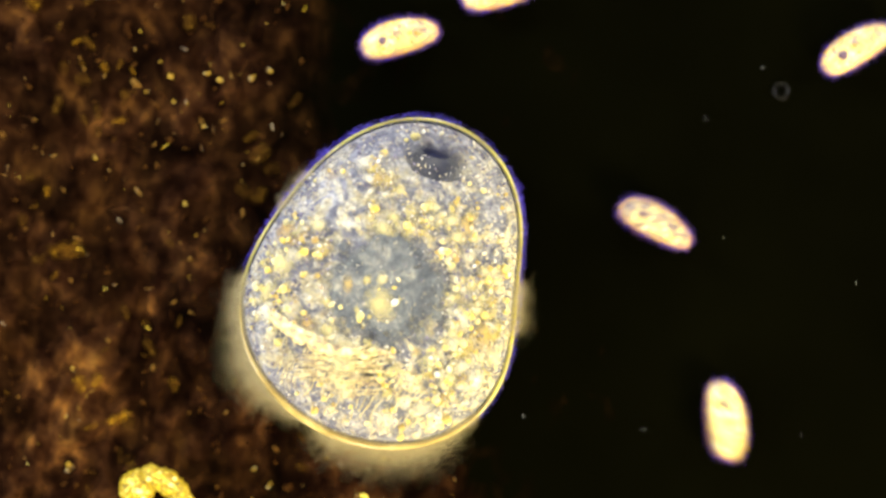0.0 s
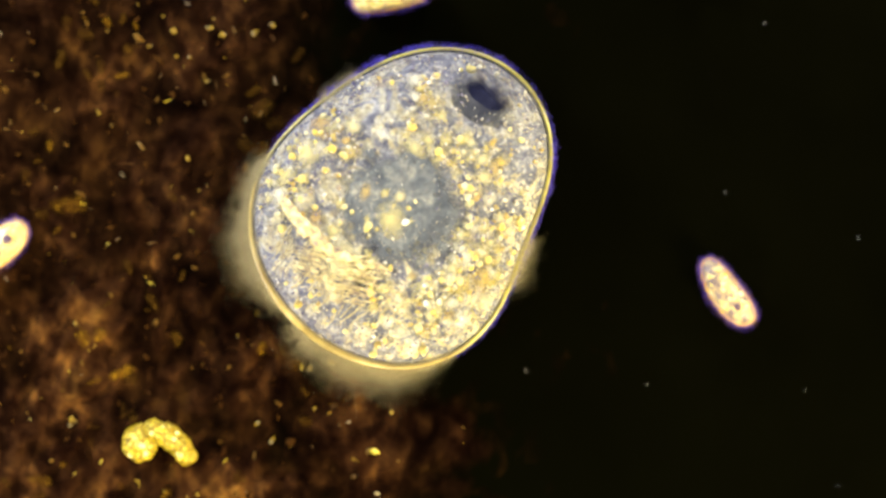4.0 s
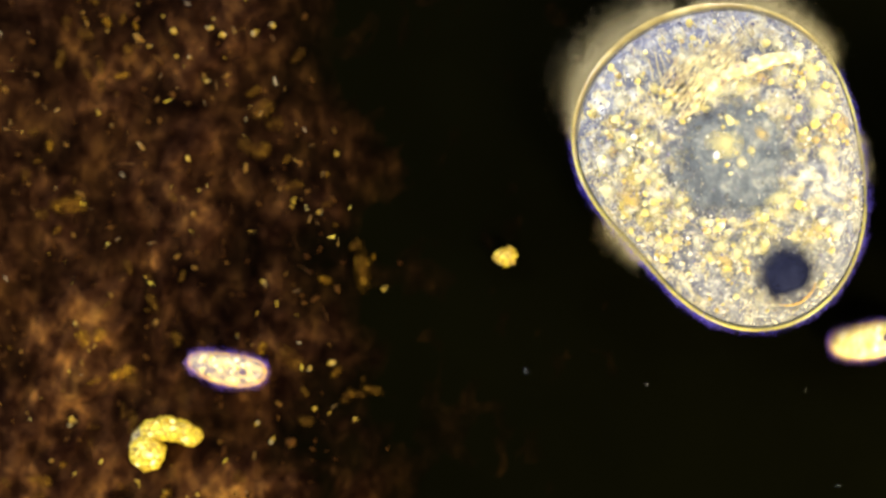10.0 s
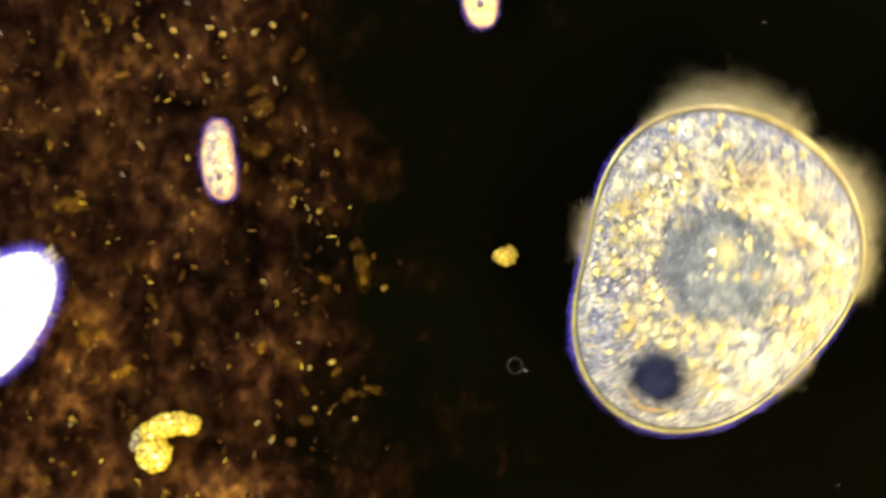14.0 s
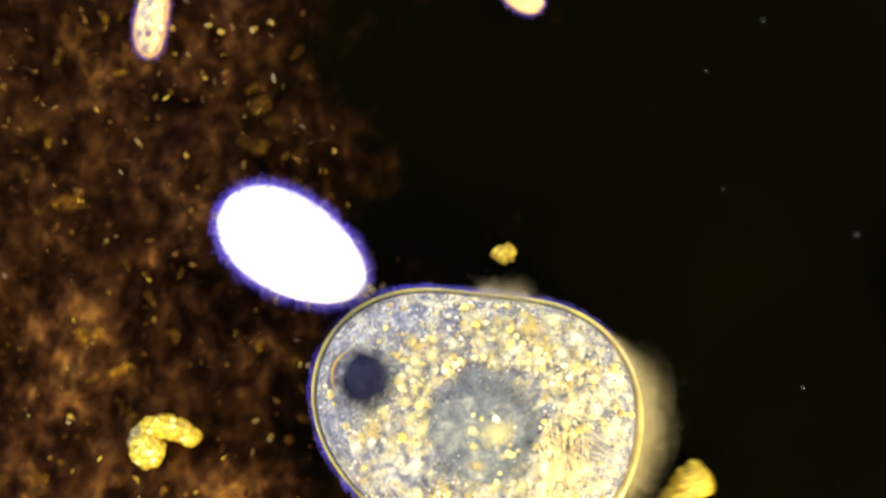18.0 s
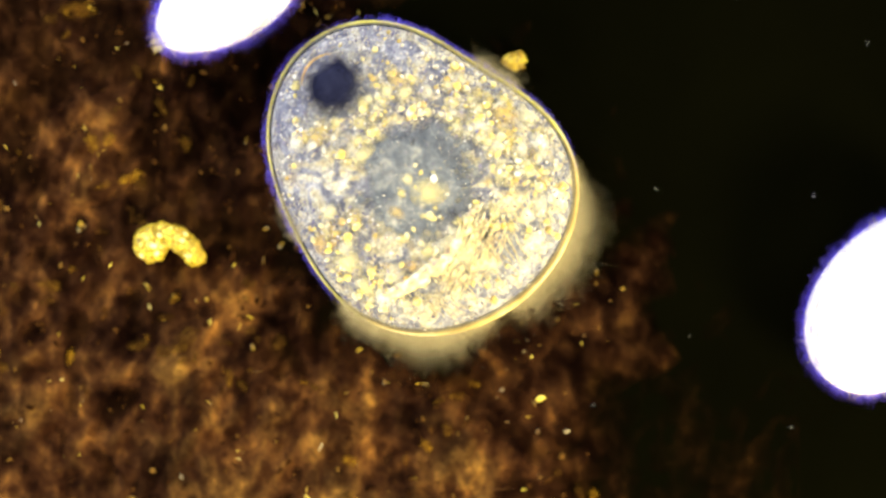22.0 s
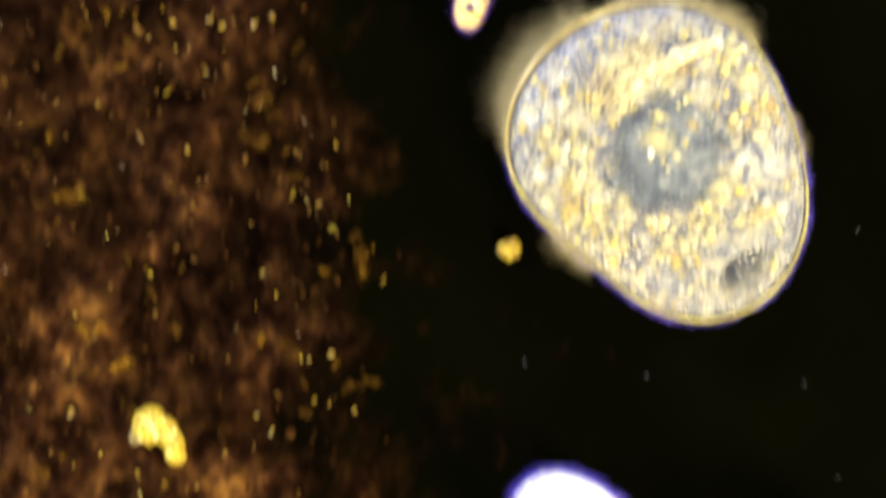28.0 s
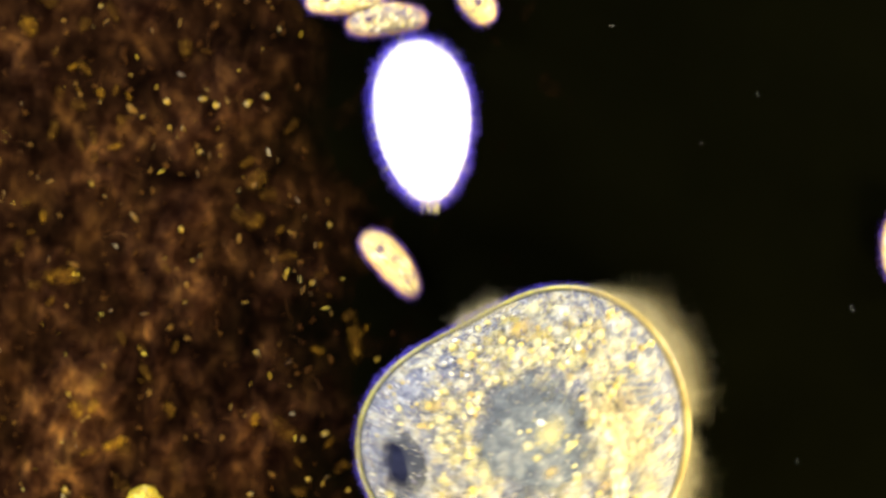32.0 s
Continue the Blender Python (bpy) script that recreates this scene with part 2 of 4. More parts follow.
# yellow edge light of the tail rim, put into its colour
RIM_GLEAM = Nodes("yellow_rim_gleam", 0.32, 1.0)
RIM_GLEAM.colour(RIM_GLEAM.ramp(RIM_GLEAM.noise(16, 4), ((0.3, (0.34, 0.24, 0.06)), (0.55, (0.56, 0.43, 0.13)), (0.75, (0.74, 0.62, 0.28)))))
RIM_GLEAM = RIM_GLEAM.mat

CREAM = Nodes("cream_fold", 0.4, 0.4)
CREAM.colour(CREAM.ramp(CREAM.noise(85, 5), ((0.34, (0.28, 0.21, 0.15)), (0.48, (0.62, 0.50, 0.22)), (0.66, (0.88, 0.80, 0.46)))))
CREAM.bump(CREAM.noise(90, 3), 0.5, 0.004)
CREAM = CREAM.mat

CLOUD = Nodes("amber_cloud", 0.45, 0.3)
_warm = CLOUD.ramp(CLOUD.tree.nodes.new("ShaderNodeObjectInfo").outputs["Random"], ((0.0, (0.50, 0.34, 0.10)), (0.15, (0.62, 0.51, 0.13)), (0.5, (0.72, 0.65, 0.28)), (1.0, (0.86, 0.84, 0.68))))
CLOUD.colour(CLOUD.mix(0.8, _warm, CLOUD.ramp(CLOUD.noise(1.8, 4, 0.7), ((0.36, (0.55, 0.50, 0.52)), (0.5, (1, 1, 1)), (0.66, (1.15, 1.2, 1.3)))), "MULTIPLY"))
CLOUD.alpha(soft_edge(CLOUD, "Object", (0, 0, 0), 0.0, 0.95, 1.7, 0.6, 0.42, 0.85))
CLOUD = CLOUD.mat

CILIA = island_mat("hazy_cilia", ((0.0, (0.30, 0.25, 0.13)), (0.5, (0.50, 0.42, 0.20)), (1.0, (0.64, 0.57, 0.33))))
# the lens's violet halo round bright cells, painted into the cilia colour
HALO_CILIA = island_mat("halo_cilia", ((0.0, (0.05, 0.02, 0.45)), (0.6, (0.12, 0.08, 0.8)), (1.0, (0.3, 0.25, 0.9))))
SMALL_HALO_CILIA = island_mat("small_halo_cilia", ((0.0, (0.05, 0.02, 0.42)), (0.5, (0.12, 0.06, 0.62)), (1.0, (0.45, 0.26, 0.35))))

PALE = Nodes("cream_cell_body", 0.35, 0.5)
PALE.colour(PALE.mix(0.7, PALE.ramp(PALE.noise(34, 5, 0.62, 0.4), ((0.34, (0.25, 0.18, 0.17)), (0.44, (0.54, 0.41, 0.18)), (0.52, (0.80, 0.64, 0.20)), (0.66, (0.95, 0.88, 0.54)))),
                     PALE.ramp(PALE.noise(120, 3), ((0.35, (0.65, 0.6, 0.6)), (0.6, (1.1, 1.1, 1.1)))), "MULTIPLY"))
PALE.bump(PALE.noise(80, 4), 0.4, 0.003)
PALE = PALE.mat

DRAB = Nodes("mottled_cell_body", 0.35, 0.5)
DRAB.colour(DRAB.ramp(DRAB.noise(46, 4, 0.6, 0.5), ((0.36, (0.15, 0.11, 0.12)), (0.46, (0.30, 0.23, 0.17)), (0.55, (0.62, 0.48, 0.18)), (0.66, (0.92, 0.85, 0.56)))))
DRAB.bump(DRAB.noise(90, 4), 0.5, 0.003)
DRAB = DRAB.mat

LIVID = Nodes("blazing_cell_body", 0.35, 0.5)
LIVID.colour(LIVID.ramp(LIVID.noise(40, 4, 0.6), ((0.34, (0.38, 0.27, 0.12)), (0.44, (0.78, 0.62, 0.14)), (0.54, (0.90, 0.79, 0.30)), (0.66, (0.95, 0.91, 0.62)))))
LIVID.bump(LIVID.noise(80, 4), 0.3, 0.003)
LIVID = LIVID.mat

WHITE = Nodes("white_cell_body", 0.4, 0.5)
_long = WHITE.node("ShaderNodeMapping", Scale=(0.22, 1.0, 1.0))
WHITE.link(WHITE.coords.outputs["Object"], _long.inputs["Vector"])
_rows = WHITE.node("ShaderNodeTexNoise", Scale=70.0, Detail=4.0, Roughness=0.6, Distortion=0.3)
WHITE.link(_long.outputs["Vector"], _rows.inputs["Vector"])
WHITE.colour(WHITE.ramp(_rows.outputs["Fac"], ((0.30, (0.30, 0.27, 0.23)), (0.40, (0.80, 0.77, 0.68)), (0.6, (0.96, 0.95, 0.90)))))
WHITE.bump(WHITE.noise(60, 3), 0.2, 0.003)
WHITE = WHITE.mat

CLUMP = Nodes("yellow_clump", 0.35, 0.5)
CLUMP.colour(CLUMP.ramp(CLUMP.noise(190, 4, 0.75), ((0.36, (0.08, 0.05, 0.006)), (0.47, (0.32, 0.21, 0.008)), (0.56, (0.64, 0.48, 0.012)), (0.68, (0.88, 0.80, 0.16)))))
CLUMP.bump(CLUMP.noise(130, 4), 0.9, 0.008)
CLUMP = CLUMP.mat

BUBBLE = Nodes("clear_ring", 0.15, 0.5)
BUBBLE.colour((0.018, 0.018, 0.014))
BUBBLE = BUBBLE.mat


# ---- mesh code ----
def mesh(name, verts, faces, mat, smooth=True):
    data = bpy.data.meshes.new(name)
    data.from_pydata([tuple(v) for v in verts], [], [tuple(f) for f in faces])
    data.polygons.foreach_set("use_smooth", [smooth] * len(data.polygons))
    data.materials.append(mat)
    return data


def part(name, data, parent, label="", at=None):
    ob = new(name, data)
    ob.parent = parent
    if at is not None:
        ob.matrix_basis = at
    return tagged(ob, label)


def base(name, label, category, group="", kind=""):
    ob = new(name)
    ob.empty_display_size = 0.05
    return tagged(ob, label, category, group, kind)


def rings(around, tall, point):
    """A closed shape: point(angle, climb) for climb from -90 to 90 degrees."""
    verts = [point(0.0, -math.pi / 2)]
    for j in range(1, tall):
        for i in range(around):
            verts.append(point(2 * math.pi * i / around, -math.pi / 2 + math.pi * j / tall))
    verts.append(point(0.0, math.pi / 2))
    faces, last = [], len(verts) - 1
    for i in range(around):
        k = (i + 1) % around
        faces.append((0, 1 + k, 1 + i))
        faces.append((last, last - around + i, last - around + k))
        for j in range(tall - 2):
            a = 1 + j * around
            faces.append((a + i, a + k, a + around + k, a + around + i))
    return verts, faces


def ball(n=6, m=4):
    return rings(n, m, lambda a, b: (math.cos(b) * math.cos(a), math.cos(b) * math.sin(a), math.sin(b)))


BALL_V, BALL_F = ball(7, 5)
BALL_V = np.array(BALL_V)


def cloud(items, rng, lumpy=0.25, grain=(BALL_V, BALL_F)):
    """Many small grains in one mesh. items: rows of x, y, z, half sizes a, b, c and a turn in radians."""
    verts, faces, at = [], [], 0
    round_v, round_f = np.array(grain[0]), grain[1]
    for x, y, z, a, b, c, turn in items:
        v = round_v * (1 + lumpy * rng.uniform(-1, 1, (len(round_v), 1))) * (a, b, c)
        s, co = math.sin(turn), math.cos(turn)
        verts.append(np.c_[x + v[:, 0] * co - v[:, 1] * s, y + v[:, 0] * s + v[:, 1] * co, z + v[:, 2]])
        faces += [tuple(i + at for i in f) for f in round_f]
        at += len(v)
    return np.concatenate(verts), faces


def strands(items, rng, steps=4):
    """Fine tapered hairs. items: rows of x, y, z, heading in radians, climb, length, thickness, bend."""
    verts, faces = [], []
    for x, y, z, head, climb, length, thick, bend in items:
        first = len(verts)
        p = Vector((x, y, z))
        for s in range(steps + 1):
            f = s / steps
            h = head + bend * f
            side = Vector((-math.sin(h), math.cos(h), 0))
            r = thick * (1 - 0.8 * f)
            verts += [p + side * r, p - side * r, p + Vector((0, 0, r))]
            p = p + Vector((math.cos(h), math.sin(h), climb)) * (length / steps)
        for s in range(steps):
            a, b = first + 3 * s, first + 3 * s + 3
            faces += [(a, a + 1, b + 1, b), (a + 1, a + 2, b + 2, b + 1), (a + 2, a, b, b + 2)]
    return verts, faces


def tube(points, radii, closed=False, sides=8):
    """A tube through points, with a radius at each."""
    pts = [Vector(p) for p in points]
    verts, faces, n = [], [], len(pts)
    for i, p in enumerate(pts):
        d = (pts[(i + 1) % n] - pts[i - 1]) if closed or 0 < i < n - 1 else (pts[1] - pts[0] if i == 0 else pts[-1] - pts[-2])
        side = Vector((-d.y, d.x, 0)).normalized()
        for s in range(sides):
            a = 2 * math.pi * s / sides
            verts.append(p + (side * math.cos(a) + Vector((0, 0, math.sin(a)))) * radii[i])
    for i in range(n if closed else n - 1):
        k = (i + 1) % n
        for s in range(sides):
            u = (s + 1) % sides
            faces.append((i * sides + s, i * sides + u, k * sides + u, k * sides + s))
    if not closed:
        faces += [tuple(range(sides - 1, -1, -1)), tuple((n - 1) * sides + s for s in range(sides))]
    return verts, faces


# ---- the slide and the bed of detritus on it ----
tagged(new("ground", mesh("ground", [(-30, -30, 0), (30, -30, 0), (30, 30, 0), (-30, 30, 0)], [(0, 1, 2, 3)], GLASS, False)),
       "black dark-field glass slide under the water", "glass slide", kind="structure")


def bed_edge(y):
    """How far the bed reaches at y."""
    swell = 1 / (1 + math.exp((y + 0.585) * 18))
    return -0.170 + 0.475 * swell + 0.045 / (1 + math.exp(-(y - 0.08) * 20)) + 0.11 * noise.noise((3.1, y * 3.0, 0.4)) + 0.10 * noise.noise((9.1, y * 9.0, 0.4))


def bed_height(x, y):
    inside = (bed_edge(y) + 0.06 - x) / 0.30
    shore = 1.5 + 0.5 * noise.noise((x * 1.7, y * 1.7, 3.3)) - math.hypot((x + 0.75) / 1.05, (y + 0.1) / 1.05)
    edge = max(-3.0, min(1.0, inside if inside > 0 else inside * 0.7, shore * 4))
    n = noise.fractal((x * 9, y * 9, 1.7), 0.9, 2.1, 5)
    ridge = 1 - abs(noise.noise((x * 20 + 3 + n, y * 15 + n, 5.2))) * 2.6
    south = 1 / (1 + math.exp((y + 0.47) * 9))
    rise = 0.0068 * edge + 0.0095 * n + 0.006 * ridge - 0.0036 + 0.0085 * south - 0.0042 / (1 + math.exp(-(y - 0.16) * 12)) / (1 + math.exp((x + 0.46) * 14)) - 0.0014 / (1 + math.exp(-(y - 0.20) * 12))
    if rise > 0:
        rise *= 0.12 + 0.88 * min(1.0, max(0.0, 1.25 * edge))
    return max(rise, 0.0042 * min(1.0, 1.1 * edge) + 0.002 * n) if edge > 0 else rise


def build_bed():
    xs, ys = np.arange(-2.4, 0.62, 0.009), np.arange(-1.9, 1.7, 0.009)
    verts = [(x, y, max(-0.004, min(0.024, bed_height(x, y))) if x > -2.38 else -0.004) for y in ys for x in xs]
    n = len(xs)
    faces = [(j * n + i, j * n + i + 1, (j + 1) * n + i + 1, (j + 1) * n + i)
             for j in range(len(ys) - 1) for i in range(n - 1)
             if max(verts[j * n + i][2], verts[j * n + i + 1][2], verts[(j + 1) * n + i][2], verts[(j + 1) * n + i + 1][2]) > -0.003]
    tagged(new("detritus_bed", mesh("detritus_bed", verts, faces, BED)), "uneven brown bed of fine organic detritus on the slide", "detritus", kind="stuff")


build_bed()


def scatter_bed():
    rng = np.random.default_rng(5)
    flakes, specks = [], []
    while len(flakes) < 2000:
        x, y = rng.uniform(-1.5, 0.35), rng.uniform(-1.4, 1.2)
        d = bed_edge(y) - x
        if rng.random() > 1 / (1 + math.exp((0.04 - d) / 0.035)):
            continue
        size = rng.uniform(0.002, 0.0055) * (1.7 if rng.random() < 0.10 else 1)
        z = max(0.0, bed_height(x, y))
        flakes.append((x, y, z - size * 0.1, size * rng.uniform(0.8, 1.7), size * rng.uniform(0.5, 0.9), size * 0.4, rng.uniform(0, 3.1)))
    while len(specks) < 350:
        x, y = rng.uniform(-1.5, 0.4), rng.uniform(-1.4, 1.2)
        d = bed_edge(y) - x
        if rng.random() > 1 / (1 + math.exp((0.05 - d) / 0.05)) or rng.random() > 0.15 + 80 * max(0.0, bed_height(x, y) - 0.002):
            continue
        size = min(0.0044, 0.00115 * math.exp(rng.normal(0, 0.62)))
        held = 0.045 * rng.random() ** 2
        for _ in range(1 + int(rng.exponential(2.2))):
            px, py, k = x + rng.normal(0, 0.0045), y + rng.normal(0, 0.006), size * rng.uniform(0.35, 1.15)
            specks.append((px, py, max(0.0, bed_height(px, py)) + k * 0.8 + held, k * rng.uniform(1, 2.9), k * rng.uniform(0.5, 1), k, rng.uniform(0, 3)))
    slivers = []
    while len(slivers) < 150:
        x, y = rng.uniform(-0.9, 0.3), rng.uniform(-1.2, 0.9)
        if bed_edge(y) - x < 0.03 or rng.random() > 0.25 + 1.3 * noise.noise((x * 6, y * 5, 7.2)):
            continue
        k, long, turn = rng.uniform(0.0006, 0.0012), rng.uniform(0.003, 0.0075), rng.normal(1.2, 1.0)
        slivers.append((x, y, max(0.0, bed_height(x, y)) + 0.004 + 0.03 * rng.random(), long, k, k, turn))
    v, f = cloud(slivers, rng, 0.5)
    tagged(new("golden_slivers", mesh("golden_slivers", v, f, SPECK)), "short glinting golden slivers strewn in the detritus", "specks", kind="stuff")
    v, f = cloud(flakes, rng, 0.55)
    tagged(new("detritus_flakes", mesh("detritus_flakes", v, f, FLAKE)), "loose amber and brown flakes lying on the detritus bed", "detritus", kind="stuff")
    hairs = []
    while len(hairs) < 520:
        x, y = rng.uniform(-1.3, 0.4), rng.uniform(-1.3, 1.1)
        d = bed_edge(y) - x
        lump = noise.noise((x * 13, y * 13, 8.3))
        if rng.random() > 1 / (1 + math.exp((0.07 - d) / 0.03)) or rng.random() > 0.5 + 0.9 * lump:
            continue
        hairs.append((x, y, max(0.0, bed_height(x, y)), rng.uniform(0, 3.1) + 3 * lump, rng.uniform(0, 0.3), rng.uniform(0.012, 0.045), rng.uniform(0.0005, 0.0012), rng.normal(0, 1.1)))
    for i in range(0, len(hairs), 4):
        x, y, z, head, climb, long, thick, bend = hairs[i]
        hairs[i] = (x, y, z, head, 0.1, long * 0.5, rng.uniform(0.0016, 0.0032), bend)
    v, f = strands(hairs, rng, 4)
    tagged(new("detritus_fibres", mesh("detritus_fibres", v, f, FIBRE)), "fine tangled brown fibres of the detritus", "detritus", kind="stuff")
    v, f = cloud(specks, rng, 0.6)
    tagged(new("bright_specks", mesh("bright_specks", v, f, SPECK)), "tiny glinting yellow specks strewn over the detritus", "specks", kind="stuff")


scatter_bed()


def build_veil(seed, wide, tall):
    """A loose drifting cloud of floc that the cells' currents carry about."""
    rng = np.random.default_rng(seed)
    veil = base("drifting_floc", "thin loose cloud of brown floc drifting over the glass", "detritus", "drifting clouds of floc")

    def lift(x, y):
        n = noise.fractal((x * 9 + seed, y * 9, 4.7), 0.9, 2.1, 5)
        return 0.0046 * (1 - (x / wide) ** 2 - (y / tall) ** 2) + 0.0066 * n

    xs, ys = np.arange(-1.5 * wide, 1.5 * wide, 0.009), np.arange(-1.5 * tall, 1.5 * tall, 0.009)
    verts = [(x, y, max(-0.004, min(0.022, lift(x, y)))) for y in ys for x in xs]
    n = len(xs)
    quads = [(j * n + i, j * n + i + 1, (j + 1) * n + i + 1, (j + 1) * n + i) for j in range(len(ys) - 1) for i in range(n - 1)]
    tagged(part("floc", mesh("veil_floc", verts, [q for q in quads if max(verts[k][2] for k in q) > -0.003], BED), veil, "soft uneven brown floc"), kind="stuff")
    dots = []
    while len(dots) < 16:
        x, y = rng.normal(0, 0.5 * wide), rng.normal(0, 0.5 * tall)
        if lift(x, y) > 0.002:
            k = 0.0013 * math.exp(rng.normal(0, 0.5))
            dots.append((x, y, lift(x, y) + 0.03 * rng.random(), k * 1.5, k, k, rng.uniform(0, 3)))
    v, f = cloud(dots, rng, 0.6)
    tagged(part("specks", mesh("veil_specks", v, f, SPECK), veil, "tiny glinting yellow specks"), kind="stuff")
    return veil


veils = [build_veil(51, 0.16, 0.13), build_veil(52, 0.20, 0.19)]


# ---- the large cell ----
def large_outline(a):
    """The cell's half width towards a: an egg with a shallow waist on one side; 90 degrees is its narrow end."""
    c, s = math.cos, math.sin
    return 0.001 * 0.98 * (268.5 + 5.1 * c(a) + 3.8 * s(a) - 27.2 * c(2 * a) - 1.4 * s(2 * a) - 4.4 * c(3 * a) - 15.4 * s(3 * a)
                           - 0.6 * c(4 * a) - 1.9 * s(4 * a) + 0.2 * c(5 * a) - 0.7 * s(5 * a))


MID, DOME, ROUND = 0.065, 0.09, 0.55


def large_top(x, y):
    """The height of the large cell's back over its own plan."""
    f = min(0.999, math.hypot(x, y) / large_outline(math.atan2(y, x)))
    return MID + DOME * math.sqrt(max(0.0, 1 - f ** (2 / ROUND)))


def in_large(rng, reach=0.95):
    while True:
        x, y = rng.uniform(-0.32, 0.32), rng.uniform(-0.32, 0.34)
        if math.hypot(x, y) < reach * large_outline(math.atan2(y, x)):
            return x, y


def near(x, y, cx, cy, r):
    return math.exp(-((x - cx) ** 2 + (y - cy) ** 2) / (r * r))


def crowd(x, y):
    """How thickly the granules lie."""
    d = 0.20 + 0.9 * near(x, y, 0.16, -0.09, 0.09) + 0.6 * near(x, y, 0.15, 0.03, 0.07) + 0.1 * near(x, y, -0.16, -0.03, 0.09) - 0.45 * near(x, y, -0.15, 0.10, 0.09) + 0.35 * near(x, y, 0.19, 0.02, 0.06)
    d += 0.4 * near(x, y, 0.0, 0.14, 0.07) - 0.15 * near(x, y, -0.04, -0.19, 0.08) + 0.45 * near(x, y, -0.20, -0.11, 0.07) + 0.2 * near(x, y, 0.06, -0.23, 0.07)
    d += 1.25 * noise.noise((x * 14, y * 14, 6.1)) + 0.8 * noise.noise((x * 38, y * 38, 2.1))
    core = math.hypot(x / 0.115, y / 0.105) + 0.28 * noise.noise((x * 30, y * 30, 4.4))
    if core < 1:
        d = -0.02
    if math.hypot((x + 0.012) / 0.062, (y + 0.024) / 0.046) + 0.95 * noise.noise((x * 34, y * 34, 9.4)) < 1:
        d = 0.42
    if y < -0.1 and math.hypot(x, y) > 0.80 * large_outline(math.atan2(y, x)):
        d *= 0.35
    if math.hypot(x - 0.01, y - 0.222) < 0.064:
        d = -0.2
    if y > 0.15:
        d *= 0.85
    return d


def build_large():
    rng = np.random.default_rng(11)
    cell = base("large_ciliate", "large egg-shaped translucent cell packed with yellow granules", "ciliate")

    def skin(a, b):
        r = large_outline(a) * max(0.0, math.cos(b)) ** ROUND
        x, y = r * math.cos(a), r * math.sin(a)
        z = MID + (DOME if b > 0 else MID) * math.sin(b)
        return x, y, z + (0.004 * noise.fractal((x * 14, y * 14, 0), 1, 2, 3) if b > 0 else 0)

    v, f = rings(120, 40, skin)
    part("skin", mesh("skin", v, f, SKIN), cell, "clear glossy outer skin")
    v, f = rings(110, 36, lambda a, b: tuple(Vector(skin(a, b)) * 0.975 + Vector((0, 0, MID * 0.025 - (0.010 if b > 0 else 0) * math.sin(b)))))
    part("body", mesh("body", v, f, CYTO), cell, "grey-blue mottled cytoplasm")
    ring = [i * 2 * math.pi / 160 for i in range(160)]
    v, f = tube([(large_outline(a) * math.cos(a), large_outline(a) * math.sin(a), MID) for a in ring], [0.0030 + 0.0008 * math.cos(a + 0.3) for a in ring], True)
    part("pellicle", mesh("pellicle", v, f, PELLICLE), cell, "pale glossy outer skin")
    # the lit stretch of the rim, modelled as a thicker yellow tube
    arc = [radians(206 + i * 1.5) for i in range(86)]
    v, f = tube([(0.998 * large_outline(a) * math.cos(a), 0.998 * large_outline(a) * math.sin(a), MID + 0.012) for a in arc],
                [0.0028 + 0.0048 * math.sin(math.pi * i / 85) ** 1.5 for i in range(86)])
    part("tail_rim", mesh("tail_rim", v, f, RIM_GLEAM), cell, "tail rim with its yellow edge light built in")

    def nucleus(a, b):
        r = (0.120 + 0.006 * math.cos(2 * a + 0.7)) * max(0.0, math.cos(b)) ** 0.5
        return r * math.cos(a), r * math.sin(a), MID + DOME - 0.018 + 0.014 * math.sin(b)

    v, f = rings(64, 16, nucleus)
    part("nucleus", mesh("nucleus", v, f, NUCLEUS), cell, "blue-grey rounded nucleus")
    def bag(wide, tall):
        return rings(40, 16, lambda a, b: (wide * math.cos(b) * math.cos(a) * (1 + 0.06 * math.sin(3 * a)), 1.07 * wide * math.cos(b) * math.sin(a) * (1 + 0.05 * math.cos(5 * a)), tall * math.sin(b)))

    v, f = bag(0.058, 0.024)
    vacuole = part("vacuole", mesh("vacuole", v, f, VACUOLE), cell, "dark navy contractile vacuole", pose(0.008, 0.222, large_top(0.008, 0.222) - 0.014))
    v, f = bag(0.072, 0.027)
    part("vacuole_wall", mesh("vacuole_wall", v, f, WALL), vacuole, "smoky clear wall", pose(0, 0, 0.001))
    arc = [radians(50 + i * 3) for i in range(31)]
    v, f = tube([(0.053 * math.cos(a), 0.055 * math.sin(a), large_top(0.008 + 0.053 * math.cos(a), 0.222 + 0.055 * math.sin(a)) - large_top(0.008, 0.222) + 0.012) for a in arc],
                [0.0006 + 0.0019 * math.sin(math.pi * i / 30) for i in range(31)])
    part("vacuole_rim", mesh("vacuole_rim", v, f, AMBER), vacuole, "yellow crescent beside the vacuole")

    # the mouth groove, a pale fold with fine rows of cilia behind it
    line = []
    for i in range(24):
        k = i / 23
        x, y = -0.185 + 0.235 * k, -0.100 - 0.030 * math.sin(math.pi * k) + 0.014 * noise.noise((i * 0.5, 5, 3))
        line.append((x, y, large_top(x, y) - 0.006 - 0.003 * (1 - k)))
    v, f = tube(line, [(0.003 + 0.0125 * math.sin(math.pi * min(1, (i + 0.5) / 24)) ** 0.6 * (1.35 - 0.9 * i / 23)) * (0.95 + 0.6 * noise.noise((i * 0.6, 2, 2))) for i in range(24)])
    part("oral_groove", mesh("oral_groove", v, f, CREAM), cell, "cream fold of the mouth groove")
    rows = []
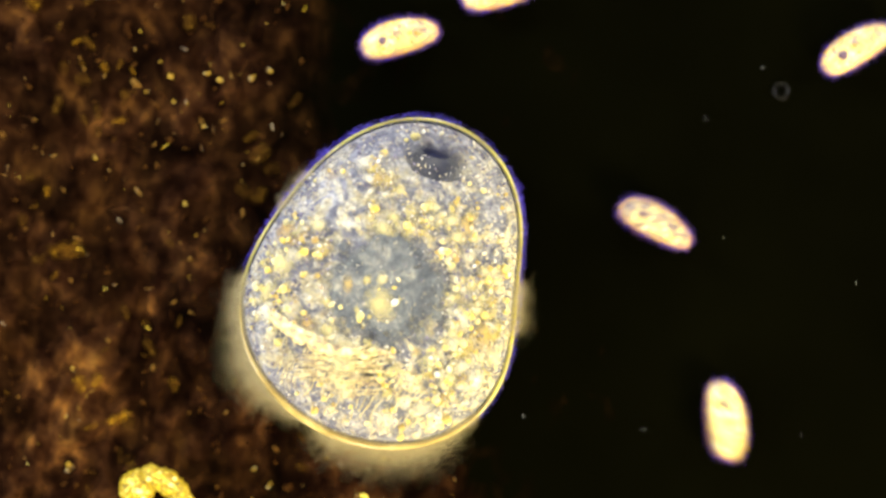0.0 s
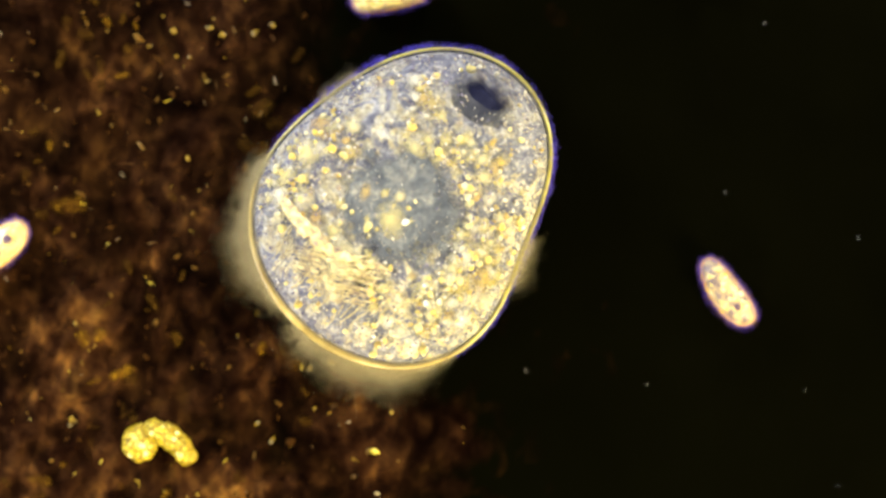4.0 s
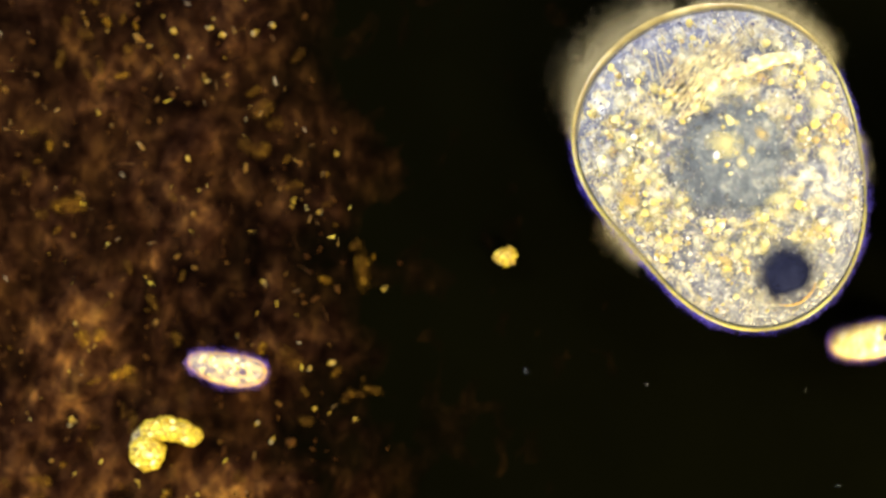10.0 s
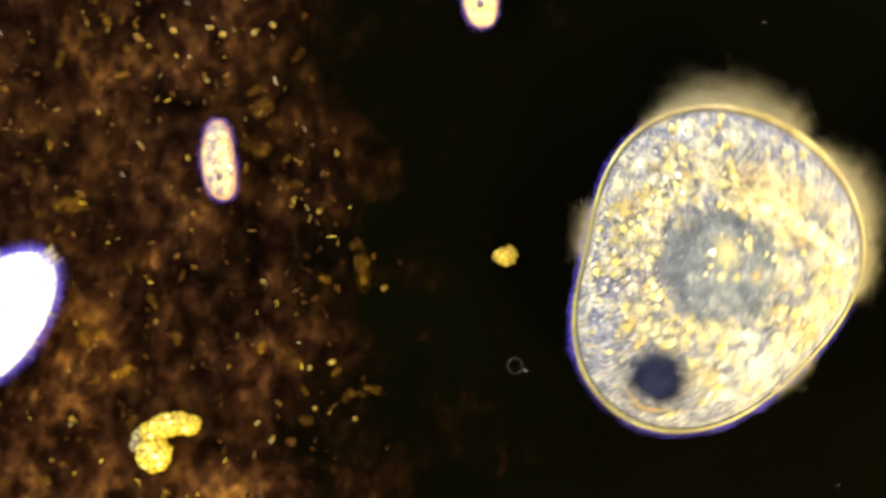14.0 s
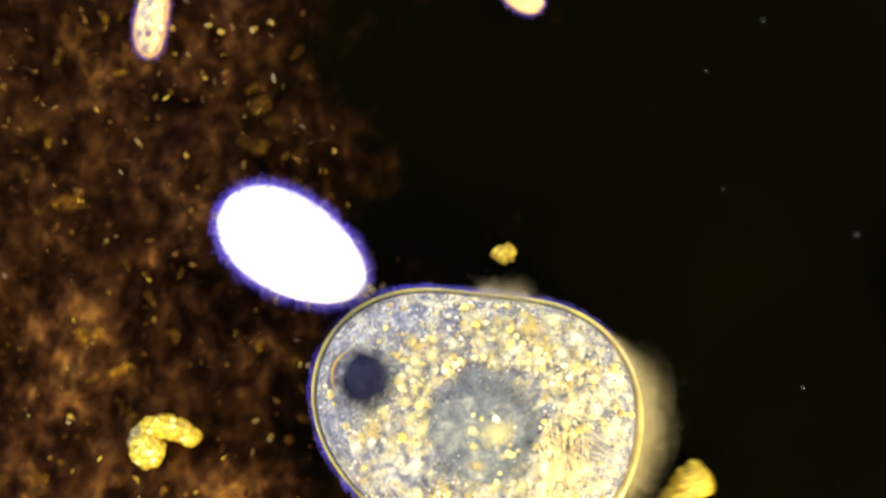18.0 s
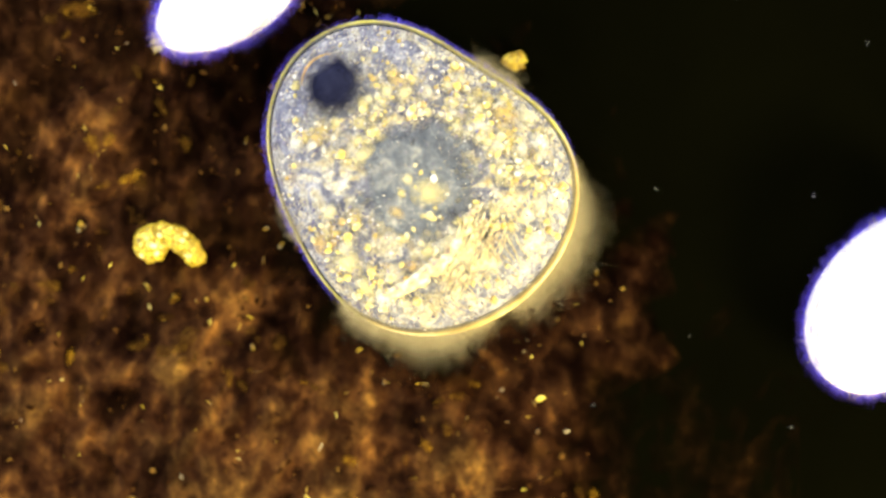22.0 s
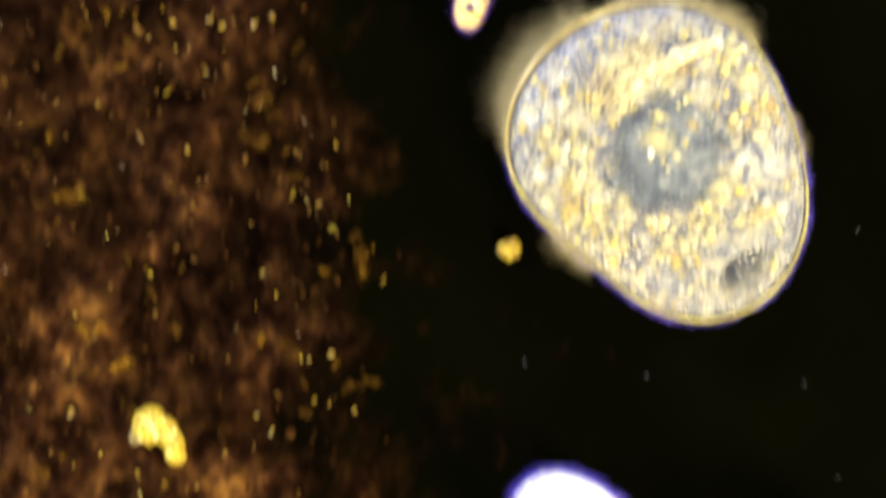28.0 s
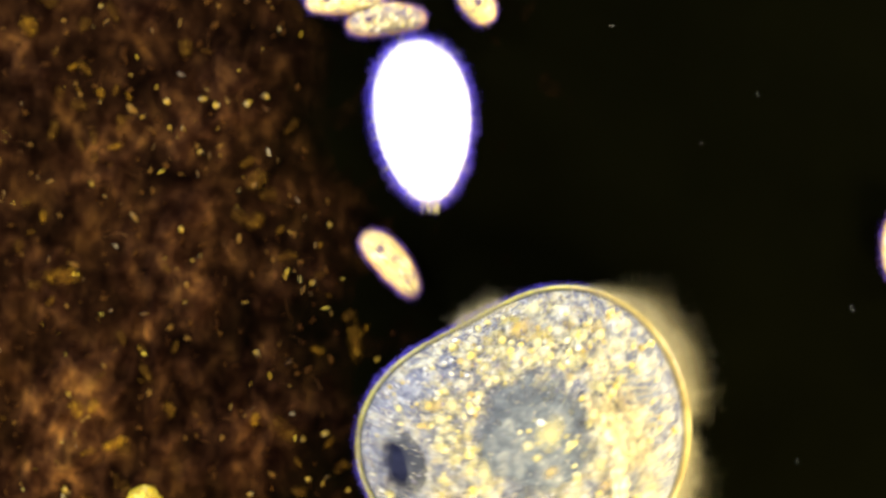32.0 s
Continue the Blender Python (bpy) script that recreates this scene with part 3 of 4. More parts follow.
    for i in range(110):
        x, y = rng.uniform(-0.15, 0.13), rng.uniform(-0.255, -0.14)
        if math.hypot(x, y) > 0.93 * large_outline(math.atan2(y, x)):
            continue
        rows.append((x, y, large_top(x, y) - 0.001, radians(80) - 1.6 * x + rng.normal(0, 0.15), 0, rng.uniform(0.02, 0.05), 0.0013, rng.normal(0, 0.3)))
    for i in range(70):
        x, y = rng.uniform(-0.06, 0.06), rng.uniform(-0.18, -0.10)
        long = rng.uniform(0.04, 0.09)
        fall = large_top(x - 0.9 * long, y - 0.4 * long) - large_top(x, y)
        rows.append((x, y, large_top(x, y) + 0.002, radians(204) + 1.5 * (y + 0.14) + rng.normal(0, 0.12), fall / long, long, 0.0013, rng.normal(0, 0.2)))
    v, f = strands(rows, rng)
    tagged(part("oral_cilia", mesh("oral_cilia", v, f, CREAM), cell, "fine cream striations"), kind="stuff")

    # granules that can be told apart, then the fine ones
    shapes = []
    for i in range(6):
        v = BALL_V * (1 + 0.18 * rng.uniform(-1, 1, (len(BALL_V), 1)))
        shapes.append(mesh("granule", v, BALL_F, GRAIN))
    count = 0
    while count < 300:
        x, y = in_large(rng, 0.94)
        if rng.random() > crowd(x, y):
            continue
        r = 0.0043 * math.exp(rng.normal(0, 0.25)) * (1.5 if rng.random() < 0.12 else 1)
        m = pose(x, y, large_top(x, y) - 0.002 - rng.uniform(0.0, 0.008), 0, 0, rng.uniform(0, 360)) @ Matrix.Diagonal((r * rng.uniform(0.9, 1.35), r, r * 0.7, 1))
        part("granule", shapes[count % 6], cell, "", m)
        count += 1
    puffs = [mesh("food_vacuole", *rings(22, 8, lambda a, b: (1.15 * math.cos(b) ** 0.6 * math.cos(a), 1.15 * math.cos(b) ** 0.6 * math.sin(a),
                                                              math.sin(b) * (1 + 0.3 * noise.noise((math.cos(a), math.sin(a), k))))), CLOUD) for k in range(6)]
    for _ in range(240):
        while True:
            x, y = in_large(rng, 0.87)
            if y < 0.20 and rng.random() < crowd(x, y) - 0.1:
                break
        s = 0.0125 * math.exp(rng.normal(0, 0.40)) * (1.5 if rng.random() < 0.12 else 1)
        m = pose(x, y, large_top(x, y) - rng.uniform(0.009, 0.013), 0, 0, rng.uniform(0, 360)) @ Matrix.Diagonal((s, s * rng.uniform(0.55, 0.95), 0.006 + 0.1 * s, 1))
        part("food_vacuole", puffs[rng.integers(0, 6)], cell, "", m)
    fine = []
    while len(fine) < 8500:
        x, y = in_large(rng, 0.97)
        if rng.random() > (0.6 * crowd(x, y) + 0.30) * (0.45 if y < -0.17 else 1):
            continue
        r = 0.0012 * math.exp(rng.normal(0, 0.38)) * (0.55 if math.hypot(x, y) < 0.10 else 1)
        fine.append((x, y, large_top(x, y) - 0.001 - rng.uniform(0.0, 0.010), r * rng.uniform(1, 1.6), r, r * 0.7, rng.uniform(0, 3)))
    v, f = cloud(fine, rng, 0.25, ball(5, 4))
    tagged(part("granulation", mesh("granulation", v, f, FINE), cell, "fine yellow and grey granules"), kind="stuff")

    # the haze of cilia round the tail, and the tufts at the waist
    def fringe(name, label, start, stop, count, long, wide=0.00008, mat=CILIA, inner=0.96):
        rows = []
        for _ in range(count):
            k = rng.random()
            a = radians(start + (stop - start) * k)
            r = large_outline(a) * rng.uniform(inner, inner + 0.04)
            swell = math.sin(math.pi * (0.04 + 0.92 * k)) ** 0.6 * (0.74 + 0.26 * math.cos(2 * math.pi * (k - 0.2) / 0.6) + 0.9 * noise.noise((k * 9, start, 0)) + 0.65 * noise.noise((k * 26, start, 4)))
            rows.append((r * math.cos(a), r * math.sin(a), MID - 0.012 + rng.uniform(-0.04, 0.03), a + 0.7 * noise.noise((k * 6, start, 7)) + rng.normal(0, 0.9), rng.normal(0, 0.25),
                         long * min(1.05, swell) * (0.24 + 0.80 * rng.random() ** 1.15), wide * rng.uniform(0.6, 1.4), rng.normal(-0.5, 3.2)))
        v, f = strands(rows, rng, 6)
        tagged(part(name, mesh(name, v, f, mat), cell, label), kind="stuff")

    fringe("tail_cilia", "hazy cream fringe of cilia", 194, 326, 20000, 0.098, 0.000062)
    fringe("waist_tuft", "small hazy tuft of cilia", 0, 23, 3000, 0.055)
    fringe("flank_tuft", "small hazy tuft of cilia", 142, 164, 1800, 0.040)
    # hairs along the sides carry the violet colour fringe of the optics
    fringe("side_cilia", "short sparse cilia, coloured as a violet light halo", 322, 554, 2600, 0.014, 0.00026, HALO_CILIA, 0.995)
    return cell, vacuole


large, vacuole = build_large()


# ---- the small cells ----
def build_small(seed, label, skin_mat, W, dark):
    rng = np.random.default_rng(seed)
    cell = base("small_ciliate", label, "ciliate", "small swimming cells")
    L, H = 0.067, 0.026

    def skin(a, b):
        x = L * math.cos(a) * max(0.0, math.cos(b)) ** 0.7
        y = W * math.copysign(abs(math.sin(a)) ** 0.8, math.sin(a)) * max(0.0, math.cos(b)) ** 0.7
        return x, y * (1 - 0.12 * x / L) + 0.005 * (1 - (x / L) ** 2), H + H * math.sin(b)

    def top(x, y):
        f = min(0.99, math.hypot(x / L, y / W))
        return H + H * math.sqrt(1 - f ** 2.8)

    shift = rng.uniform(0, 9)
    v, f = rings(64, 24, skin)
    v = [tuple(Vector(p) * (1 + 0.05 * noise.noise((p[0] * 60 + shift, p[1] * 60, p[2] * 60)))) for p in v]
    part("body", mesh("small_body", v, f, skin_mat), cell)
    v, f = rings(20, 10, lambda a, b: (dark * math.cos(b) * math.cos(a) * (1 + 0.2 * math.sin(3 * a)), dark * math.cos(b) * math.sin(a), 0.005 * math.sin(b)))
    part("vacuole", mesh("small_vacuole", v, f, DUSKY), cell, "dusky purple round vacuole", pose(-0.03, 0.004, top(-0.03, 0.0) - 0.001))
    edge = [radians(i * 5) for i in range(72)]
    v, f = tube([skin(a, 0.0) for a in edge], [0.0034] * 72, True, 6)
    part("pellicle", mesh("small_pellicle", v, f, AMBER), cell, "thin amber skin")
    grain = mesh("small_granule", BALL_V, BALL_F, GRAIN)
    for _ in range(22):
        x, y = rng.uniform(-0.06, 0.062), rng.uniform(-0.02, 0.022)
        if math.hypot(x / L, y / W) > 0.85 or math.hypot(x + 0.03, y - 0.004) < 0.013:
            continue
        r = rng.uniform(0.0025, 0.0048)
        part("granule", grain, cell, "", pose(x, y + 0.003, top(x, y)) @ Matrix.Diagonal((r, r, r * 0.7, 1)))
    rows = []
    for _ in range(1250):
        a = rng.uniform(0, 2 * math.pi)
        x, y, z = skin(a, rng.uniform(-0.6, 0.4))
        rows.append((x, y, z, math.atan2(math.sin(a) / W, math.cos(a) / L) + rng.normal(0, 0.7), 0, 0.003 + 0.014 * rng.random() ** 1.3, 0.00022, rng.normal(0, 1.6)))
    v, f = strands(rows, rng, 3)
    tagged(part("cilia", mesh("small_halo_cilia", v, f, SMALL_HALO_CILIA), cell, "fine short cilia, coloured as a violet light halo"), kind="stuff")
    return cell


CREAMY = "small bright cream capsule-shaped cell with a dark vacuole, swimming"
DULL = "small mottled grey-yellow capsule-shaped cell, swimming over the slide"
BLAZE = "small brilliant white-cream capsule-shaped cell, swimming over the slide"
small = [build_small(23, CREAMY, PALE, 0.0275, 0.0070), build_small(24, DULL, DRAB, 0.0255, 0.0060), build_small(25, CREAMY, PALE, 0.0270, 0.0080),
         build_small(26, BLAZE, LIVID, 0.0285, 0.0075), build_small(27, CREAMY, PALE, 0.0262, 0.0085), build_small(28, CREAMY, PALE, 0.0275, 0.0070)]


# ---- the white oval cells ----
def build_oval(label, L, W, H):
    rng = np.random.default_rng(31)
    cell = base("white_ciliate", label, "ciliate", "white oval cells")

    def skin(a, b):
        k = max(0.0, math.cos(b)) ** 0.8
        x = L * math.cos(a) * k
        return x, W * math.sin(a) * k * (1 - 0.14 * x / L), H + H * math.sin(b)

    v, f = rings(72, 28, skin)
    part("body", mesh("oval_body", v, f, WHITE), cell, "brilliant white body")
    rows = []
    for _ in range(5200):
        a = rng.uniform(0, 2 * math.pi)
        x, y, z = skin(a, rng.uniform(-0.6, 0.5))
        rows.append((x, y, z, math.atan2(math.sin(a) / W, math.cos(a) / L) + rng.normal(0, 0.7), 0, 0.003 + 0.024 * rng.random() ** 1.7, 0.00021, rng.normal(0, 2.2)))
    v, f = strands(rows, rng, 3)
    tagged(part("cilia", mesh("oval_cilia", v, f, HALO_CILIA), cell, "short cilia, coloured as a violet light halo"), kind="stuff")
    rows = [(L * 0.97, rng.uniform(-0.015, 0.015), H, rng.normal(0, 0.35), 0, rng.uniform(0.012, 0.026), 0.0014, rng.normal(0, 0.3)) for _ in range(30)]
    for _ in range(46):
        a = rng.uniform(0, 2 * math.pi)
        x, y, z = skin(a, 0.2)
        rows.append((x, y, z, math.atan2(math.sin(a) / W, math.cos(a) / L) + rng.normal(0, 0.5), 0, rng.uniform(0.006, 0.018), 0.0007, rng.normal(0, 0.5)))
    v, f = strands(rows, rng, 3)
    tagged(part("end_tuft", mesh("oval_tuft", v, f, PELLICLE), cell, "pale longer cilia, tufted at one end"), kind="stuff")
    return cell


ovals = [build_oval("brilliant white oval cell, its violet halo painted on the cilia", 0.144, 0.0855, 0.070)]
ovals.append(copy_thing(ovals[0], pose(0, 0, 0)))
ovals.append(build_oval("very large brilliant white oval cell, its violet halo painted on the cilia", 0.172, 0.118, 0.085))


# ---- debris that can be told apart ----
def lumpy(length, r0, r1, seed, bend=0.0):
    pts, radii = [], []
    for i in range(30):
        k = i / 29
        u = (1 - math.cos(math.pi * k)) / 2
        pts.append((length * u, bend * math.sin(math.pi * u), r0 * 0.8))
        radii.append(max(0.0008, (r0 + (r1 - r0) * u) * math.sin(math.pi * k) ** 0.6))
    v, f = tube(pts, radii, False, 18)
    return [(Vector(p) + 0.006 * Vector(noise.noise_vector((p[0] * 95 + seed, p[1] * 70, p[2] * 70)))) for p in v], f


def build_clump():
    rng = np.random.default_rng(41)
    clump = base("yellow_debris_clump", "two-lobed yellow granular clump lying on the detritus", "debris")
    v, f = rings(32, 16, lambda a, b: (0.031 * math.cos(b) * math.cos(a), 0.034 * math.cos(b) * math.sin(a), 0.024 + 0.024 * math.sin(b)))
    v = [(Vector(p) + 0.006 * Vector(noise.noise_vector((p[0] * 95, p[1] * 70, p[2] * 70)))) for p in v]
    lobe = part("round_lobe", mesh("round_lobe", v, f, CLUMP), clump)
    v, f = lumpy(0.106, 0.023, 0.020, 3.0, 0.012)
    arm = part("long_lobe", mesh("long_lobe", v, f, CLUMP), clump)
    arm.matrix_basis = pose(0.002, 0.040, 0.008, 0, 0, -38)
    grain = mesh("clump_grain", BALL_V, BALL_F, BRIGHT)
    for _ in range(26):
        a, r = rng.uniform(0, 6.3), rng.uniform(0.0, 0.026)
        s = rng.uniform(0.003, 0.0055)
        part("grain", grain, lobe, "", pose(r * math.cos(a), r * math.sin(a), 0.024 + 0.024 * math.sqrt(1 - (r / 0.033) ** 2)) @ Matrix.Diagonal((s, s, s, 1)))
    for _ in range(34):
        x, y = rng.uniform(0.01, 0.098), rng.uniform(-0.015, 0.015)
        s = rng.uniform(0.003, 0.0055)
        part("grain", grain, arm, "", pose(x, y + 0.012 * math.sin(math.pi * x / 0.106), 0.018 + 0.020 * math.sqrt(1 - (y / 0.019) ** 2)) @ Matrix.Diagonal((s, s, s, 1)))
    v, f = lumpy(0.044, 0.014, 0.012, 21.0, 0.006)
    neck = part("neck", mesh("neck", v, f, NECK), clump, "grey-yellow translucent neck between the lobes")
    neck.matrix_basis = pose(-0.010, -0.006, 0.006, 0, 0, 70)
    clump.matrix_basis = pose(-0.527, -0.352, 0.004)
    return arm, lobe


arm, lobe = build_clump()


def build_crystal():
    rng = np.random.default_rng(43)
    grain = base("crystal_grain", "small glinting yellow crystal grain on bare glass", "grain")
    v, f = rings(9, 6, lambda a, b: (0.019 * math.cos(b) * math.cos(a) * (1 + 0.25 * math.sin(2 * a + 1)), 0.017 * math.cos(b) * math.sin(a) * (1 + 0.2 * math.sin(3 * a)), 0.012 + 0.012 * math.sin(b)))
    part("core", mesh("crystal_core", v, f, CLUMP, False), grain)
    chip = mesh("crystal_chip", BALL_V * (1 + 0.3 * rng.uniform(-1, 1, (len(BALL_V), 1))), BALL_F, SPECK, False)
    for x, y, s in ((-0.016, -0.003, 0.007), (0.009, 0.012, 0.008), (0.013, -0.010, 0.006), (-0.004, 0.008, 0.007), (-0.006, -0.012, 0.005)):
        part("chip", chip, grain, "", pose(x, y, 0.017) @ Matrix.Diagonal((s, s * 0.8, s, 1)))
    return grain


crystal = build_crystal()


def build_drifter():
    thing = base("drifting_debris", "knobbly orange-yellow double clump drifting over the glass", "debris")
    v, f = lumpy(0.066, 0.024, 0.028, 8.0)
    part("upper_lobe", mesh("upper_lobe", [(p[0] - 0.005, p[1] * 1.35, p[2]) for p in v], f, CLUMP), thing)
    v, f = lumpy(0.052, 0.021, 0.020, 15.0)
    part("lower_lobe", mesh("lower_lobe", [(p[0] - 0.036, p[1] * 1.35 - 0.012, p[2]) for p in v], f, CLUMP), thing)
    return thing


drifter = build_drifter()


def build_ring():
    a = [radians(i * 10) for i in range(36)]
    v, f = tube([(0.013 * math.cos(i), 0.014 * math.sin(i), 0.003) for i in a], [0.0007] * 36, True, 6)
    return tagged(new("clear_ring", mesh("clear_ring", v, f, BUBBLE)), "tiny clear ring-shaped cell drifting over bare glass", "cell")


drift_ring = build_ring()


def grit(x, y, s, mat, label):
    rng = np.random.default_rng(int(abs(x * 1000) + abs(y * 777)))
    knot = [(0.0, 0.0, 0.0, s * rng.uniform(0.7, 1.1), s * rng.uniform(0.45, 0.8), s * 0.6, 0.0)]
    for _ in range(rng.integers(1, 5)):
        k = s * rng.uniform(0.25, 0.7)
        knot.append((knot[-1][0] + rng.normal(0, s * 0.7), knot[-1][1] + rng.normal(0, s * 0.7), 0.0, k, k * rng.uniform(0.5, 1), k * 0.8, rng.uniform(0, 3)))
    v, f = cloud(knot, rng, 0.5)
    ob = tagged(new("grit", mesh("grit", v, f, mat)), label, "grain", "loose grains on the slide")
    ob.matrix_basis = pose(x, y, max(0.0, bed_height(x, y)) + s * 0.5, 0, 0, rng.uniform(0, 360))


for x, y, s in ((0.735, 0.02, 0.003), (0.50, 0.10, 0.002), (0.64, -0.25, 0.0035), (0.36, -0.24, 0.003), (0.57, 0.40, 0.003), (0.145, -0.215, 0.003),
                (0.60, -0.66, 0.003), (0.25, -0.62, 0.003), (0.47, 0.31, 0.0025), (0.31, 0.52, 0.003), (0.70, -0.42, 0.0025), (0.42, -0.50, 0.003)):
    grit(x, y, s * 0.4, DUST, "tiny pale dust grain on bare black glass")
for x, y, s in ((-0.195, -0.200, 0.012), (-0.155, -0.300, 0.008), (-0.188, 0.167, 0.008), (-0.105, -0.072, 0.008), (-0.39, 0.378, 0.010), (-0.235, -0.21, 0.007), (-0.22, 0.065, 0.008),
                (-0.33, 0.385, 0.010), (-0.41, 0.39, 0.011), (-0.65, -0.13, 0.007), (-0.30, -0.335, 0.009), (-0.45, 0.16, 0.009), (-0.49, -0.43, 0.009)):
    grit(x, y, s * 0.5, SPECK, "amber grain lying in the detritus")


_rng = np.random.default_rng(77)
for _ in range(75):
    y = _rng.uniform(-0.95, 0.75)
    x = bed_edge(y) - 0.07 - abs(_rng.normal(0, 0.38))
    if x > -0.85:
        grit(round(x, 3), round(y, 3), min(0.0065, 0.0020 * math.exp(_rng.normal(0, 0.5))), SPECK, "amber grain lying in the detritus")


def crumb(k):
    def ragged(a, b):
        r = math.cos(b) ** 0.7 * (1.15 + 0.35 * noise.noise((1.5 * math.cos(a), 1.5 * math.sin(a), k)) + 0.25 * noise.noise((4 * math.cos(a), 4 * math.sin(a), k)))
        return r * math.cos(a), r * math.sin(a), math.sin(b) * (1 + 0.5 * noise.noise((2 * math.cos(a) * r, 2 * math.sin(a) * r, k)))

    return mesh("detritus_lump", *rings(26, 10, ragged), LUMP)


CRUMBS = [crumb(k * 9.7) for k in range(8)]


def build_lump(rng, x, y):
    """A crumbly lump of detritus, one ragged flat shape."""
    s = min(0.020, 0.0085 * math.exp(rng.normal(0, 0.45)))
    ob = tagged(new("detritus_lump", CRUMBS[rng.integers(0, 8)]), "olive-gold crumbly lump lying on the brown detritus", "detritus", "crumbly lumps of detritus")
    ob.matrix_basis = pose(x, y, max(0.0, bed_height(x, y)) + 0.001, 0, 0, rng.normal(60, 60)) @ Matrix.Diagonal((s * rng.uniform(1.0, 2.1), s * 0.8, 0.003 + 0.15 * s, 1))


_rng = np.random.default_rng(91)
_count = 0
while _count < 180:
    y = _rng.uniform(-1.05, 0.8)
    x = _rng.uniform(-0.95, bed_edge(y) + 0.02)
    if _rng.random() < 0.10 + 1.7 * noise.noise((x * 9, y * 7, 2.2)):
        build_lump(_rng, round(x, 3), round(y, 3))
        _count += 1


# ---- what moves ----
LARGE_WAY = (
    (0, -0.096, 0.012, -20), (0.2, -0.097, 0.017, -20), (0.4, -0.097, 0.014, -19), (0.6, -0.095, 0.016, -19),
    (1, -0.094, 0.019, -20), (1.5, -0.092, 0.027, -21), (2, -0.086, 0.037, -23.5), (2.5, -0.083, 0.046, -25.5),
    (2.8, -0.079, 0.054, -29), (3, -0.077, 0.064, -30.5), (3.5, -0.077, 0.065, -33), (5.5, -0.024, 0.137, -52),
    (6, 0.022, 0.16, -60.5), (6.5, 0.083, 0.186, -71), (7, 0.144, 0.198, -83), (7.25, 0.223, 0.196, -98),
    (7.5, 0.337, 0.183, -115), (7.75, 0.445, 0.126, -134), (8, 0.508, 0.08, -147), (8.5, 0.514, 0.098, -154),
    (9, 0.51, 0.116, -154), (10, 0.5, 0.158, -153), (11, 0.497, 0.188, -155), (11.5, 0.494, 0.208, -156),
    (12, 0.5, 0.191, -158), (12.5, 0.497, 0.198, -158), (13, 0.492, 0.205, -158.5), (13.25, 0.496, 0.191, -164),
    (13.5, 0.508, 0.138, -178), (13.75, 0.5, 0.057, -192), (14, 0.478, -0.032, -207), (14.25, 0.426, -0.114, -221),
    (14.5, 0.356, -0.209, -236), (15, 0.225, -0.287, -258), (15.5, 0.103, -0.307, -280), (17.5, 0.064, -0.316, -292),
    (18, 0.07, -0.315, -291), (18.4, 0.07, -0.311, -292), (18.6, 0.071, -0.309, -293), (18.8, 0.068, -0.313, -296),
    (19, 0.041, -0.317, -299.5), (19.5, 0.046, -0.299, -302), (20, 0.009, -0.294, -307), (20.5, -0.007, -0.28, -309),
    (21, -0.03, -0.259, -311), (21.5, -0.047, -0.244, -314), (22, -0.061, -0.229, -317), (22.5, -0.061, -0.234, -318),
    (23, -0.057, -0.245, -319.5), (23.5, -0.077, -0.227, -323), (24, -0.099, -0.207, -330), (24.5, -0.134, -0.139, -342),
    (25.5, -0.119, 0.024, -380), (26.5, -0.075, 0.185, -415), (27, 0.053, 0.232, -436), (27.25, 0.157, 0.233, -452),
    (27.5, 0.239, 0.214, -468), (27.7, 0.317, 0.196, -485), (27.8, 0.343, 0.184, -492), (27.9, 0.359, 0.169, -500),
    (28, 0.389, 0.151, -505), (28.2, 0.376, 0.176, -506), (28.5, 0.388, 0.199, -508), (29, 0.373, 0.226, -508),
    (29.5, 0.379, 0.25, -510), (30, 0.363, 0.299, -512), (30.5, 0.359, 0.319, -514), (30.8, 0.37, 0.294, -516),
    (31, 0.379, 0.255, -522), (31.2, 0.404, 0.158, -545), (31.35, 0.378, 0.046, -568), (31.5, 0.316, -0.052, -590),
    (31.75, 0.244, -0.134, -605), (32, 0.17, -0.202, -617),
)
